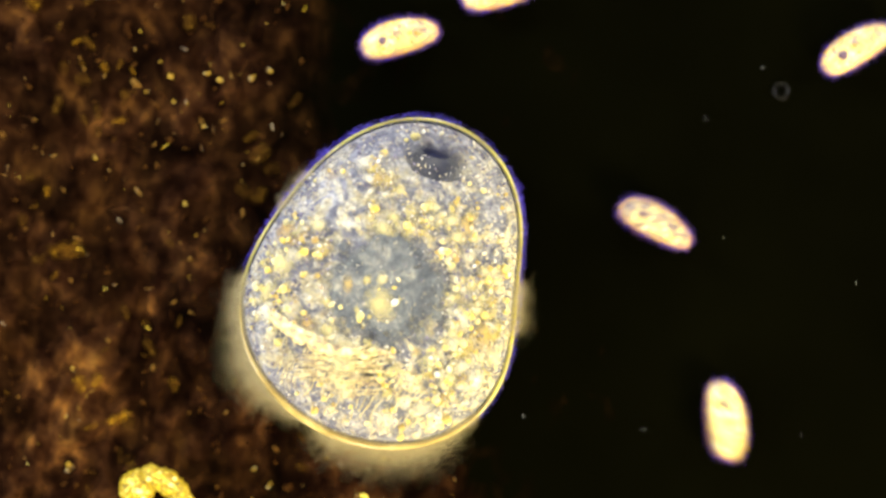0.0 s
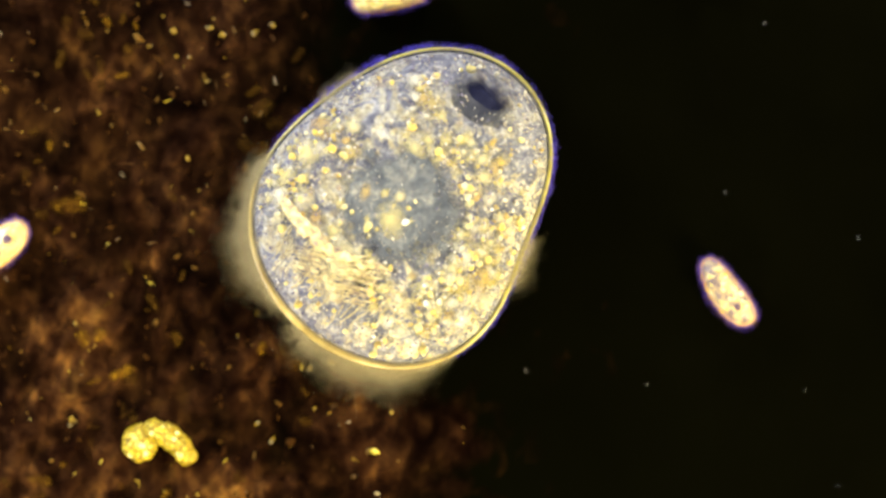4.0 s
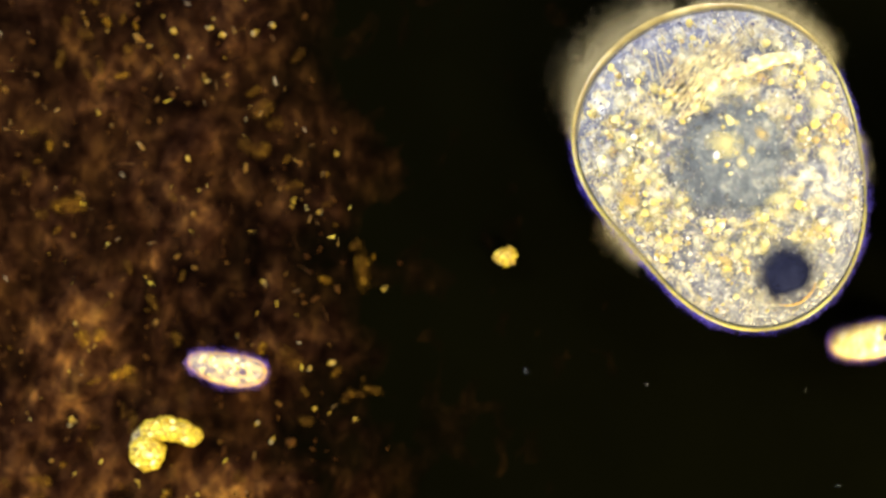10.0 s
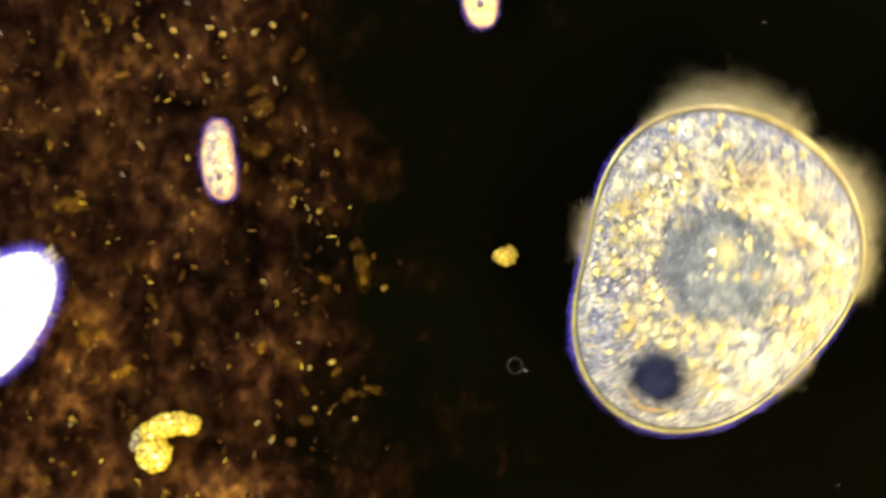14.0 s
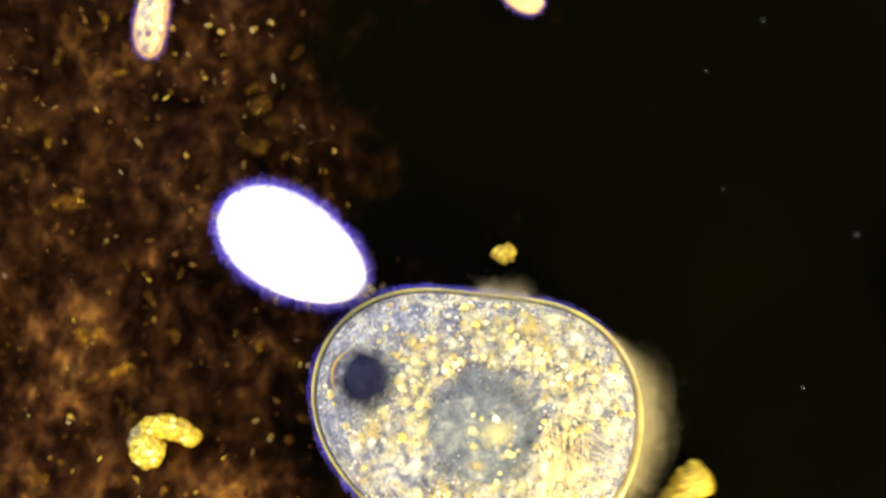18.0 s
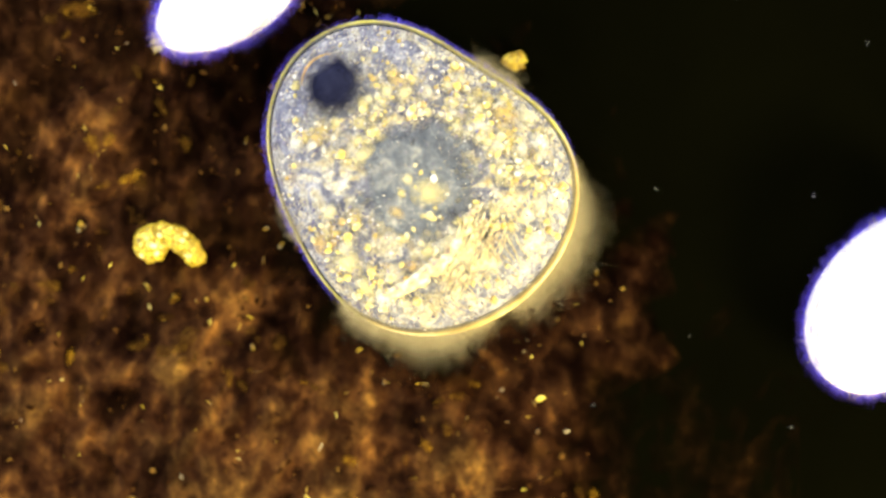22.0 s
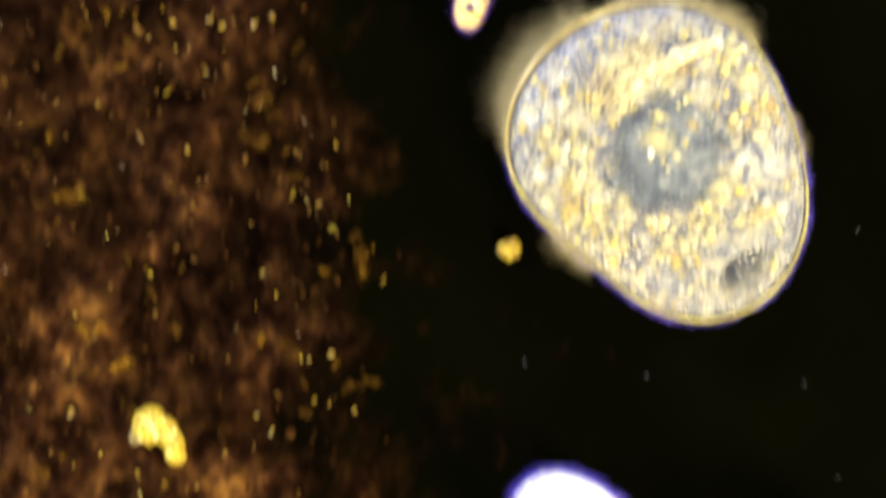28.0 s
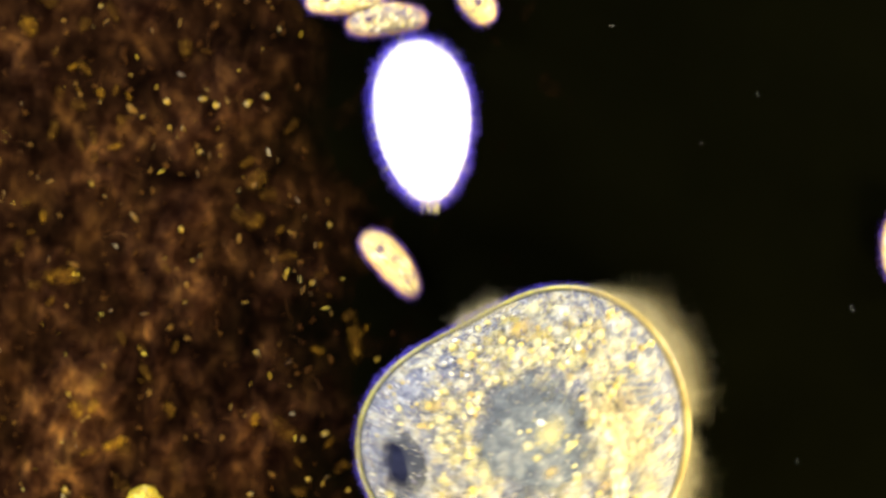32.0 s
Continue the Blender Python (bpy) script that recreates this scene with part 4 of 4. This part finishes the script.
SWIMMER_WAY_A = (
    (0, -0.071, 0.449, 15), (0.2, -0.08, 0.449, 15), (0.4, -0.074, 0.438, 15), (1, -0.079, 0.424, 20), (1.5, -0.079, 0.417, 25),
    (2, -0.067, 0.419, 35), (2.5, -0.078, 0.414, 45), (2.8, -0.08, 0.409, 45), (3, -0.064, 0.41, 40), (3.4, -0.093, 0.423, 20),
    (3.5, -0.092, 0.431, 15), (5.5, -0.098, 0.455, 5), (6.2, -0.101, 0.442, 12), (7.4, -0.076, 0.444, 10), (8, 0.165, 0.508, 5),
    (8.4, 0.362, 0.449, 10), (8.5, 0.271, 0.415, 15), (8.6, 0.175, 0.371, 20), (8.8, 0.147, 0.423, 70), (9, 0.145, 0.518, 80),
    (10.6, 0.314, 0.528, 40), (11, 0.179, 0.426, 25), (11.2, 0.076, 0.376, 110), (11.4, 0.052, 0.394, 90),
    (11.6, 0.066, 0.408, 88), (12, 0.026, 0.454, 85), (12.5, 0.024, 0.469, 90), (13, 0.038, 0.479, 90), (14, 0.07, 0.459, 90),
    (15, 0.076, 0.461, 95), (17.5, 0.11, 0.473, 120), (18, 0.128, 0.469, 130), (18.4, 0.13, 0.479, 140),
    (19, 0.052, 0.471, 150), (22, 0, 0.442, 150), (24.5, -0.04, 0.387, 150), (26.5, 0.004, 0.566, 145),
    (26.8, 0.002, 0.558, 152), (27, -0.013, 0.573, 147), (27.2, -0.027, 0.579, 142), (27.5, -0.032, 0.562, 145),
    (27.8, -0.014, 0.52, 135), (28, 0.007, 0.503, 120), (28.3, 0.049, 0.508, 120), (28.7, -0.02, 0.55, 60),
    (29, -0.105, 0.492, 10), (29.2, 0, 0.488, 20), (29.3, 0.03, 0.473, 30), (29.4, 0.03, 0.47, 30), (29.5, 0.015, 0.45, 40),
    (29.75, -0.014, 0.458, 30), (30, 0.058, 0.53, 65), (30.2, -0.012, 0.473, 77), (30.5, 0.007, 0.55, 112),
    (30.75, 0.008, 0.559, 120), (31, 0.006, 0.577, 134), (31.2, 0.014, 0.577, 120), (31.5, 0.045, 0.579, 110),
    (31.75, 0.065, 0.57, 105), (32, 0.066, 0.587, 112),
)
SWIMMER_WAY_B = (
    (0, 0.379, 0.123, -30), (0.2, 0.326, 0.111, 15), (0.4, 0.34, 0.112, 78), (0.5, 0.316, 0.082, 62), (0.6, 0.217, 0.052, 30),
    (0.8, 0.191, 0.034, 100), (1, 0.313, -0.057, 20), (1.2, 0.272, 0.06, -30), (1.4, 0.236, 0.051, -5), (1.5, 0.216, 0.051, 20),
    (1.6, 0.194, 0.045, 85), (1.8, 0.216, -0.041, 130), (2, 0.304, -0.106, 160), (2.2, 0.327, -0.084, 178),
    (2.4, 0.346, -0.096, 105), (2.6, 0.37, -0.126, 125), (2.8, 0.41, -0.116, 120), (3, 0.479, -0.166, 158),
    (3.2, 0.485, -0.129, 85), (3.4, 0.525, -0.122, 75), (3.5, 0.535, -0.11, 105), (4.5, 0.454, -0.06, 130),
    (5.5, 0.314, 0.003, 145), (5.6, 0.282, -0.003, 142), (5.8, 0.302, 0.03, 68), (6, 0.263, -0.062, 105),
    (6.2, 0.187, -0.149, 50), (6.4, 0.183, -0.233, 20), (6.6, 0.135, -0.296, 80), (6.8, 0.111, -0.308, 60),
    (7, 0.117, -0.415, 140), (7.2, 0.072, -0.395, 120), (7.4, 0.143, -0.397, 40), (7.5, 0.119, -0.389, 90),
    (7.6, 0.123, -0.397, 90), (7.8, 0.056, -0.321, 170), (8, -0.011, -0.318, 150), (8.2, -0.155, -0.274, 195),
    (8.4, -0.263, -0.274, 160), (8.6, -0.332, -0.266, 180), (8.8, -0.282, -0.25, 185), (9, -0.317, -0.208, 195),
    (9.2, -0.334, -0.242, 235), (9.4, -0.346, -0.234, 210), (9.6, -0.346, -0.218, 160), (10, -0.38, -0.207, 170),
    (10.2, -0.382, -0.178, 145), (10.4, -0.354, -0.19, 110), (10.6, -0.338, -0.171, 115), (10.8, -0.362, -0.139, 140),
    (11, -0.351, -0.157, 115), (11.4, -0.37, -0.087, 115), (11.6, -0.358, -0.075, 135), (12, -0.376, -0.076, 128),
    (12.4, -0.39, -0.068, 100), (12.6, -0.394, -0.068, 95), (12.8, -0.4, -0.08, 80), (13, -0.374, -0.065, 75),
    (13.2, -0.392, -0.015, 95), (13.6, -0.354, 0.051, 85), (13.8, -0.406, 0.123, 130), (14, -0.391, 0.156, 95),
    (14.2, -0.374, 0.155, 80), (14.4, -0.386, 0.154, 120), (14.6, -0.406, 0.154, 110), (14.8, -0.414, 0.162, 90),
    (15, -0.411, 0.182, 95), (15.2, -0.434, 0.218, 110), (15.4, -0.446, 0.25, 55), (15.5, -0.446, 0.266, 60),
    (17.5, -0.49, 0.354, 90), (17.8, -0.502, 0.366, 115), (18, -0.505, 0.402, 80), (18.2, -0.498, 0.42, 90),
    (18.4, -0.51, 0.43, 100), (19, -0.495, 0.421, 120), (22, -0.298, 0.392, 140), (24.5, -0.149, 0.377, 150),
    (26.5, -0.09, 0.506, 145), (26.8, -0.111, 0.512, 140), (27, -0.103, 0.507, 142), (27.2, -0.114, 0.553, 140),
    (27.4, -0.116, 0.521, 135), (27.6, -0.086, 0.491, 140), (27.8, -0.082, 0.484, 135), (28, -0.132, 0.51, 120),
    (28.2, -0.181, 0.5, 100), (29, -0.08, 0.522, 50), (29.5, -0.05, 0.513, 30), (29.75, -0.014, 0.532, 20),
    (30, -0.027, 0.436, 5), (30.2, -0.065, 0.378, 80), (30.5, -0.088, 0.383, 65), (30.75, -0.095, 0.38, 65),
    (31, -0.049, 0.382, 75), (31.2, -0.053, 0.418, 75), (31.5, -0.079, 0.46, 30), (31.75, -0.102, 0.49, 10),
    (32, -0.088, 0.526, 4),
)
SWIMMER_WAY_C = (
    (0, -0.178, 0.638, -60), (0.4, -0.221, 0.521, -80), (0.6, -0.229, 0.458, -90), (0.8, -0.237, 0.392, -92),
    (1, -0.301, 0.31, -115), (1.2, -0.381, 0.247, -75), (1.4, -0.389, 0.143, -65), (1.5, -0.405, 0.115, -85),
    (1.6, -0.488, 0.003, -130), (1.8, -0.572, -0.037, -150), (2, -0.667, -0.049, -155), (2.2, -0.731, -0.056, -205),
    (2.4, -0.78, -0.052, -210), (2.8, -0.869, -0.032, -200), (4.5, -0.72, 0.02, -120), (5.5, -0.581, 0.067, -75),
    (5.6, -0.577, 0.051, -70), (5.8, -0.601, 0.13, -82), (6, -0.619, 0.204, -95), (6.2, -0.648, 0.229, -50),
    (6.4, -0.712, 0.276, -45), (6.6, -0.752, 0.316, -40), (6.8, -0.76, 0.32, 0), (7, -0.744, 0.312, -60),
    (7.2, -0.648, 0.286, -40), (7.4, -0.605, 0.183, -75), (7.6, -0.593, 0.089, -75), (7.8, -0.601, -0.011, -65),
    (8, -0.616, -0.115, -120), (8.2, -0.621, -0.11, -120), (8.4, -0.621, -0.055, -110), (8.6, -0.633, 0.033, -95),
    (8.8, -0.621, 0.096, -140), (9, -0.62, 0.12, -100), (9.2, -0.652, 0.081, -95), (9.4, -0.716, 0.112, -30),
    (9.6, -0.756, 0.196, -60), (9.8, -0.839, 0.239, -50), (13, -1.078, 0.338, -60), (20, -0.992, 0.392, -80),
    (26.5, -0.424, 0.61, -40), (26.8, -0.378, 0.603, -35), (27, -0.426, 0.627, -35), (27.5, -0.173, 0.618, -30),
    (28, -0.222, 0.543, -30), (29, -0.179, 0.542, -40), (30, -0.096, 0.59, -50), (30.2, -0.017, 0.513, -60),
    (30.35, -0.007, 0.37, -60), (30.5, -0.037, 0.303, -45), (30.75, -0.032, 0.284, -22), (31, -0.122, 0.3, 5),
    (31.2, -0.117, 0.319, -60), (31.5, -0.162, 0.273, -80), (31.75, -0.15, 0.212, -40), (32, -0.081, 0.098, -50),
)
SWIMMER_WAY_D = (
    (0, 0.5, -0.223, -84), (0.2, 0.609, -0.311, -22), (0.4, 0.599, -0.384, -90), (0.6, 0.605, -0.497, -100),
    (2.3, 0.484, -0.502, -120), (2.5, 0.517, -0.406, -115), (2.6, 0.569, -0.313, -110), (2.8, 0.581, -0.072, -108),
    (3, 0.576, 0.014, -70), (3.2, 0.573, 0.241, -98), (3.4, 0.469, 0.316, -40), (3.5, 0.422, 0.375, -55),
    (3.8, 0.414, 0.518, -80), (5.5, 0.961, 0.536, -120), (7.8, 0.911, -0.457, -150), (8.2, 0.772, -0.466, -130),
    (8.4, 0.708, -0.373, -130), (8.5, 0.724, -0.325, -96), (8.6, 0.716, -0.274, -80), (8.8, 0.696, -0.309, -145),
    (9, 0.824, 0.202, -100), (9.2, 0.861, 0.021, -140), (9.4, 0.798, -0.107, -180), (9.6, 0.728, -0.138, -180),
    (9.8, 0.736, -0.131, -220), (10, 0.748, -0.157, -170), (10.2, 0.577, -0.246, -145), (10.4, 0.362, -0.294, -165),
    (10.5, 0.215, -0.369, -155), (10.6, 0.139, -0.389, -165), (10.8, -0.06, -0.422, -180), (11, -0.184, -0.435, -205),
    (11.2, -0.103, -0.437, -200), (11.4, -0.115, -0.4, -230), (11.6, -0.103, -0.394, -220), (11.8, -0.155, -0.346, -285),
    (12, -0.153, -0.317, -290), (12.2, -0.171, -0.255, -340), (12.4, -0.199, -0.139, -268), (12.5, -0.199, -0.048, -280),
    (12.6, -0.203, 0.004, -280), (12.8, -0.127, 0.087, -315), (13, -0.004, 0.201, -315), (13.2, 0.115, 0.258, -375),
    (13.4, 0.107, 0.334, -405), (13.5, 0.103, 0.39, -335), (13.6, 0.131, 0.409, -325), (13.8, 0.155, 0.527, -310),
    (18, 0.914, 0.533, -300), (24.5, 0.945, -0.07, -300), (28, 0.962, 0.125, -300), (31, 0.92, 0.194, -280),
    (31.75, 0.864, 0.164, -270), (32, 0.821, 0.126, -265),
)
SWIMMER_WAY_E = (
    (0, 0.735, 0.431, 30), (0.2, 0.764, 0.459, 50), (0.4, 0.853, 0.462, 60), (1.8, 0.862, -0.243, 70), (2.3, 0.812, -0.352, 75),
    (2.5, 0.782, -0.357, 80), (2.6, 0.736, -0.403, 85), (2.8, 0.712, -0.51, 90), (6, 0.712, -0.758, 90),
    (14, 1.011, -0.359, 120), (22, 0.895, 0.094, 140), (26, 0.174, 0.536, 150), (26.5, 0.133, 0.538, 150),
    (26.8, 0.124, 0.53, 142), (27, 0.111, 0.568, 141), (27.2, 0.105, 0.553, 150), (27.5, 0.076, 0.546, 150),
    (27.7, 0.06, 0.524, 115), (27.8, 0.05, 0.5, 110), (27.9, 0.046, 0.448, 100), (28, 0.063, 0.436, 70),
    (28.2, -0.022, 0.298, 12), (28.35, -0.09, 0.314, 40), (28.5, -0.123, 0.335, 68), (28.7, -0.123, 0.397, 70),
    (28.8, -0.117, 0.44, 60), (28.9, -0.06, 0.49, 60), (29, 0.058, 0.485, 95), (29.1, 0.016, 0.41, 55),
    (29.2, -0.016, 0.392, 45), (29.3, -0.057, 0.358, 0), (29.4, -0.085, 0.35, -35), (29.5, -0.103, 0.366, -42),
    (29.75, -0.13, 0.395, -20), (30, -0.14, 0.412, 10), (30.2, -0.148, 0.437, 0), (30.5, -0.16, 0.47, 25),
    (30.75, -0.159, 0.471, 38), (31, -0.149, 0.476, 40), (31.2, -0.149, 0.482, 28), (31.5, -0.158, 0.515, 60),
    (31.75, -0.134, 0.572, 30), (32, -0.161, 0.562, 0),
)
SWIMMER_WAY_F = (
    (0, 0.108, 0.533, 12), (0.2, 0.119, 0.568, 20), (0.4, 0.147, 0.581, 30), (1.5, 0.45, 0.56, 10), (2, 0.53, 0.478, 5),
    (2.4, 0.58, 0.56, 10), (4, 0.62, 0.687, 40), (32, 0.525, 0.961, 60),
)
OVAL_WAY_A = (
    (0, 0.24, -1.457, -36), (24.5, 0.443, -1.748, -30), (27.3, 0.402, -0.62, -30), (27.8, 0.343, -0.481, -33),
    (28, 0.251, -0.517, -36), (28.2, 0.237, -0.495, -36), (28.35, 0.19, -0.472, -38), (28.5, 0.153, -0.47, -40),
    (28.75, 0.091, -0.412, -52), (29, 0.047, -0.366, -64), (29.2, 0.021, -0.285, -76), (29.5, -0.014, -0.197, -84),
    (29.75, -0.024, -0.131, -88), (30, -0.032, -0.069, -94), (30.2, -0.027, -0.019, -97), (30.5, -0.017, 0.045, -101),
    (30.75, -0.016, 0.07, -104), (31, -0.015, 0.108, -99), (31.2, -0.013, 0.168, -97), (31.5, -0.013, 0.264, -95),
    (31.75, -0.021, 0.31, -87), (32, -0.023, 0.348, -84),
)
OVAL_WAY_B = (
    (0, -1.261, -0.175, 60), (10, -1.167, -0.177, 60), (12.8, -0.906, -0.13, 55), (13, -0.875, -0.12, 53),
    (13.5, -0.796, -0.106, 50), (14, -0.787, -0.121, 47), (14.5, -0.765, -0.092, 46), (15, -0.734, -0.064, 45),
    (15.5, -0.696, -0.036, 38), (16.5, -0.468, -0.002, 0), (17.5, -0.281, 0.012, -26), (18, -0.259, -0.002, -31),
    (18.4, -0.271, 0.01, -38), (18.6, -0.282, 0.02, -45), (18.8, -0.299, 0.015, -51), (19, -0.312, 0.014, -57),
    (19.5, -0.345, 0.014, -66), (20, -0.374, 0.021, -82), (20.5, -0.389, 0.048, -95), (21, -0.402, 0.06, -105),
    (21.5, -0.393, 0.08, -122), (22, -0.393, 0.1, -145), (22.5, -0.345, 0.118, -163), (23, -0.281, 0.161, -175),
    (23.7, -0.059, 0.2, -185), (24, 0.05, 0.2, -187), (24.2, 0.11, 0.168, -189), (24.5, 0.2, 0.119, -193),
    (25.5, 0.36, 0.399, -200), (27, 0.425, 0.904, -200), (32, 0.521, 1.053, -200),
)
OVAL_WAY_C = (
    (0, 1.101, 0.12, 80), (6.5, 1.05, -0.043, 60), (7.2, 0.972, -0.051, 20), (7.4, 0.908, -0.055, 20), (7.6, 0.819, -0.099, 38),
    (7.8, 0.772, -0.172, 58), (8, 0.828, -0.183, 80), (8.2, 0.849, -0.197, 85), (8.4, 0.872, -0.168, 88),
    (8.6, 0.904, -0.099, 90), (9, 0.919, 0.038, 90), (11.2, 0.905, 0.067, 90), (11.6, 0.862, 0.088, 90), (12, 0.872, 0.084, 90),
    (12.8, 0.855, 0.086, 90), (13, 0.869, 0.076, 90), (13.4, 0.847, 0.085, 90), (13.7, 0.897, 0.056, 90),
    (14, 0.975, -0.013, 80), (18, 1.01, -0.165, 60), (19.2, 0.956, -0.434, 20), (19.6, 0.854, -0.432, 10),
    (19.8, 0.823, -0.433, 6), (20, 0.736, -0.446, 2), (20.2, 0.697, -0.451, 2), (20.5, 0.681, -0.462, 5),
    (21, 0.663, -0.462, 12), (21.5, 0.701, -0.455, 25), (22, 0.754, -0.436, 60), (22.5, 0.725, -0.491, 66),
    (22.8, 0.695, -0.588, 76), (23, 0.697, -0.652, 82), (23.5, 0.721, -0.753, 86), (24, 0.738, -0.757, 86),
    (24.5, 0.732, -0.737, 86), (25.5, 0.638, -0.564, 84), (26.5, 0.542, -0.37, 80), (26.8, 0.552, -0.423, 75),
    (27.3, 0.578, -0.519, 70), (28, 0.626, -0.662, 70), (32, 0.912, -0.915, 60),
)
YELLOW_WAY = (
    (0, 0.598, -0.824, 0), (15.5, 0.215, -0.538, 10), (17.5, 0.337, -0.462, 20), (18, 0.418, -0.432, 30),
    (18.2, 0.524, -0.412, 40), (18.4, 0.552, -0.408, 50), (18.6, 0.582, -0.412, 62), (18.8, 0.603, -0.418, 66),
    (19, 0.622, -0.437, 65), (19.2, 0.644, -0.397, 70), (19.4, 0.689, -0.366, 80), (19.6, 0.725, -0.293, 95),
    (19.8, 0.8, -0.227, 110), (24, 1.392, -0.004, 160), (32, 1.818, 0.862, 200),
)
RING_WAY = (
    (0, 0.603, 0.36, 0), (0.5, 0.59, 0.386, 0), (1, 0.564, 0.422, 0), (1.5, 0.54, 0.45, 0), (2, 0.521, 0.484, 0),
    (3, 0.715, 0.592, 0), (5, 0.964, 0.439, 0), (8, 1.114, 0.021, 0), (10.8, 0.335, -0.159, 0), (11.2, 0.272, -0.183, 0),
    (11.6, 0.226, -0.219, 0), (12.2, 0.22, -0.232, 0), (12.6, 0.176, -0.25, 0), (13, 0.138, -0.273, 0), (13.4, 0.116, -0.242, 0),
    (13.8, 0.116, -0.2, 0), (14.6, 0.176, -0.26, 0), (15.5, 0.116, -0.36, 0), (18, 0.099, -0.363, 0), (23, 0.08, -0.362, 0),
    (24, 0.08, -0.342, 0), (26, 0.524, -0.52, 0), (32, 0.727, -0.932, 0),
)
ARM_WAY = (
    (0, 0.002, 0.04, -38), (6, 0.002, 0.04, -38), (7.5, 0.002, 0.04, -34), (8, 0.002, 0.04, -28), (9, 0, 0.037, -22),
    (10, -0.004, 0.03, -8), (11, -0.004, 0.02, 14), (13, -0.004, 0.02, 11), (15.5, -0.004, 0.02, 11),
    (17.5, -0.002, 0.032, -13), (18.4, -0.002, 0.032, -13), (19, 0.004, 0.022, 10), (20, -0.005, 0.03, -8),
    (21, -0.005, 0.032, -12), (21.5, -0.002, 0.036, -25), (22, 0, 0.042, -36), (24, 0.002, 0.044, -41),
    (24.5, 0.002, 0.044, -42), (26.5, 0.005, 0.048, -52), (28, 0.006, 0.048, -58), (30, 0.006, 0.048, -62),
    (32, 0.006, 0.048, -65),
)

VEIL_WAY_A = (
    (0, -0.12, -0.33, 0), (3.5, -0.11, -0.33, 4), (6, -0.09, -0.35, 8), (7, -0.04, -0.41, 12), (8, 0.08, -0.56, 20),
    (9, 0.1, -0.65, 26), (17.5, 0.12, -0.64, 30), (19, 0.16, -0.6, 34), (22, 0.15, -0.58, 40), (24.5, 0.14, -0.6, 44),
    (27, 0.12, -0.76, 50), (32, 0.1, -0.8, 54),
)
VEIL_WAY_B = (
    (0, -0.08, -0.56, 0), (7, -0.06, -0.58, 4), (9, -0.02, -0.7, 8), (15.5, 0.05, -0.64, 12), (18, 0.24, -0.56, 18),
    (20, 0.21, -0.52, 24), (22, 0.205, -0.455, 30), (24.5, 0.18, -0.47, 36), (26.5, 0.15, -0.7, 40), (32, 0.12, -0.86, 46),
)


def glide(thing, way, z):
    walk(thing, [(t, pose(x, y, z, 0, 0, turn)) for t, x, y, turn in way])


def motions():
    glide(large, LARGE_WAY, 0.0)
    for thing, way in zip(small, (SWIMMER_WAY_A, SWIMMER_WAY_B, SWIMMER_WAY_C, SWIMMER_WAY_D, SWIMMER_WAY_E, SWIMMER_WAY_F)):
        glide(thing, way, 0.002)
    glide(ovals[0], OVAL_WAY_A, 0.002)
    glide(ovals[1], OVAL_WAY_B, 0.002)
    glide(ovals[2], OVAL_WAY_C, 0.002)
    glide(drifter, YELLOW_WAY, 0.002)
    glide(veils[0], VEIL_WAY_A, 0.0)
    glide(veils[1], VEIL_WAY_B, 0.0)
    walk(drift_ring, [(t, pose(x, y, 0.09 if 10 < t < 25 else 0.002, 0, 0, turn)) for t, x, y, turn in RING_WAY])
    walk(crystal, [(t, pose(x, y, 0)) for t, x, y in ((0, 0.110, -0.013), (24.5, 0.110, -0.013), (26.5, 0.118, -0.015), (32, 0.118, -0.015))])
    glide(arm, ARM_WAY, 0.008)
    walk(lobe, [(t, pose(x, y, 0)) for t, x, y in ((0, -0.007, 0.010), (6, -0.007, 0.010), (8, 0.001, 0.008), (9, 0.003, 0.003), (10, 0.006, -0.006), (11, 0.017, -0.010), (15.5, 0.017, -0.010), (17.5, 0.009, -0.007),
                                                  (18.4, 0.009, -0.007), (19, 0.018, -0.019), (20, 0.016, -0.018), (21, 0.014, -0.012), (22, -0.003, 0.016), (24.5, -0.008, 0.020), (28, 0.012, 0.026), (32, 0.012, 0.026))])
    deep = large_top(0.008, 0.222) - 0.014
    walk(vacuole, [(t, pose(0.008, 0.222, deep - sink)) for t, sink in ((0, 0.020), (3, 0.018), (6, 0.008), (8, 0), (22.7, 0), (23.0, 0.006), (23.2, 0.016), (23.5, 0.045), (24.5, 0.045), (26.5, 0.027), (27, 0.026), (28, 0.024), (30, 0.024), (31, 0.022), (32, 0.016))])


motions()
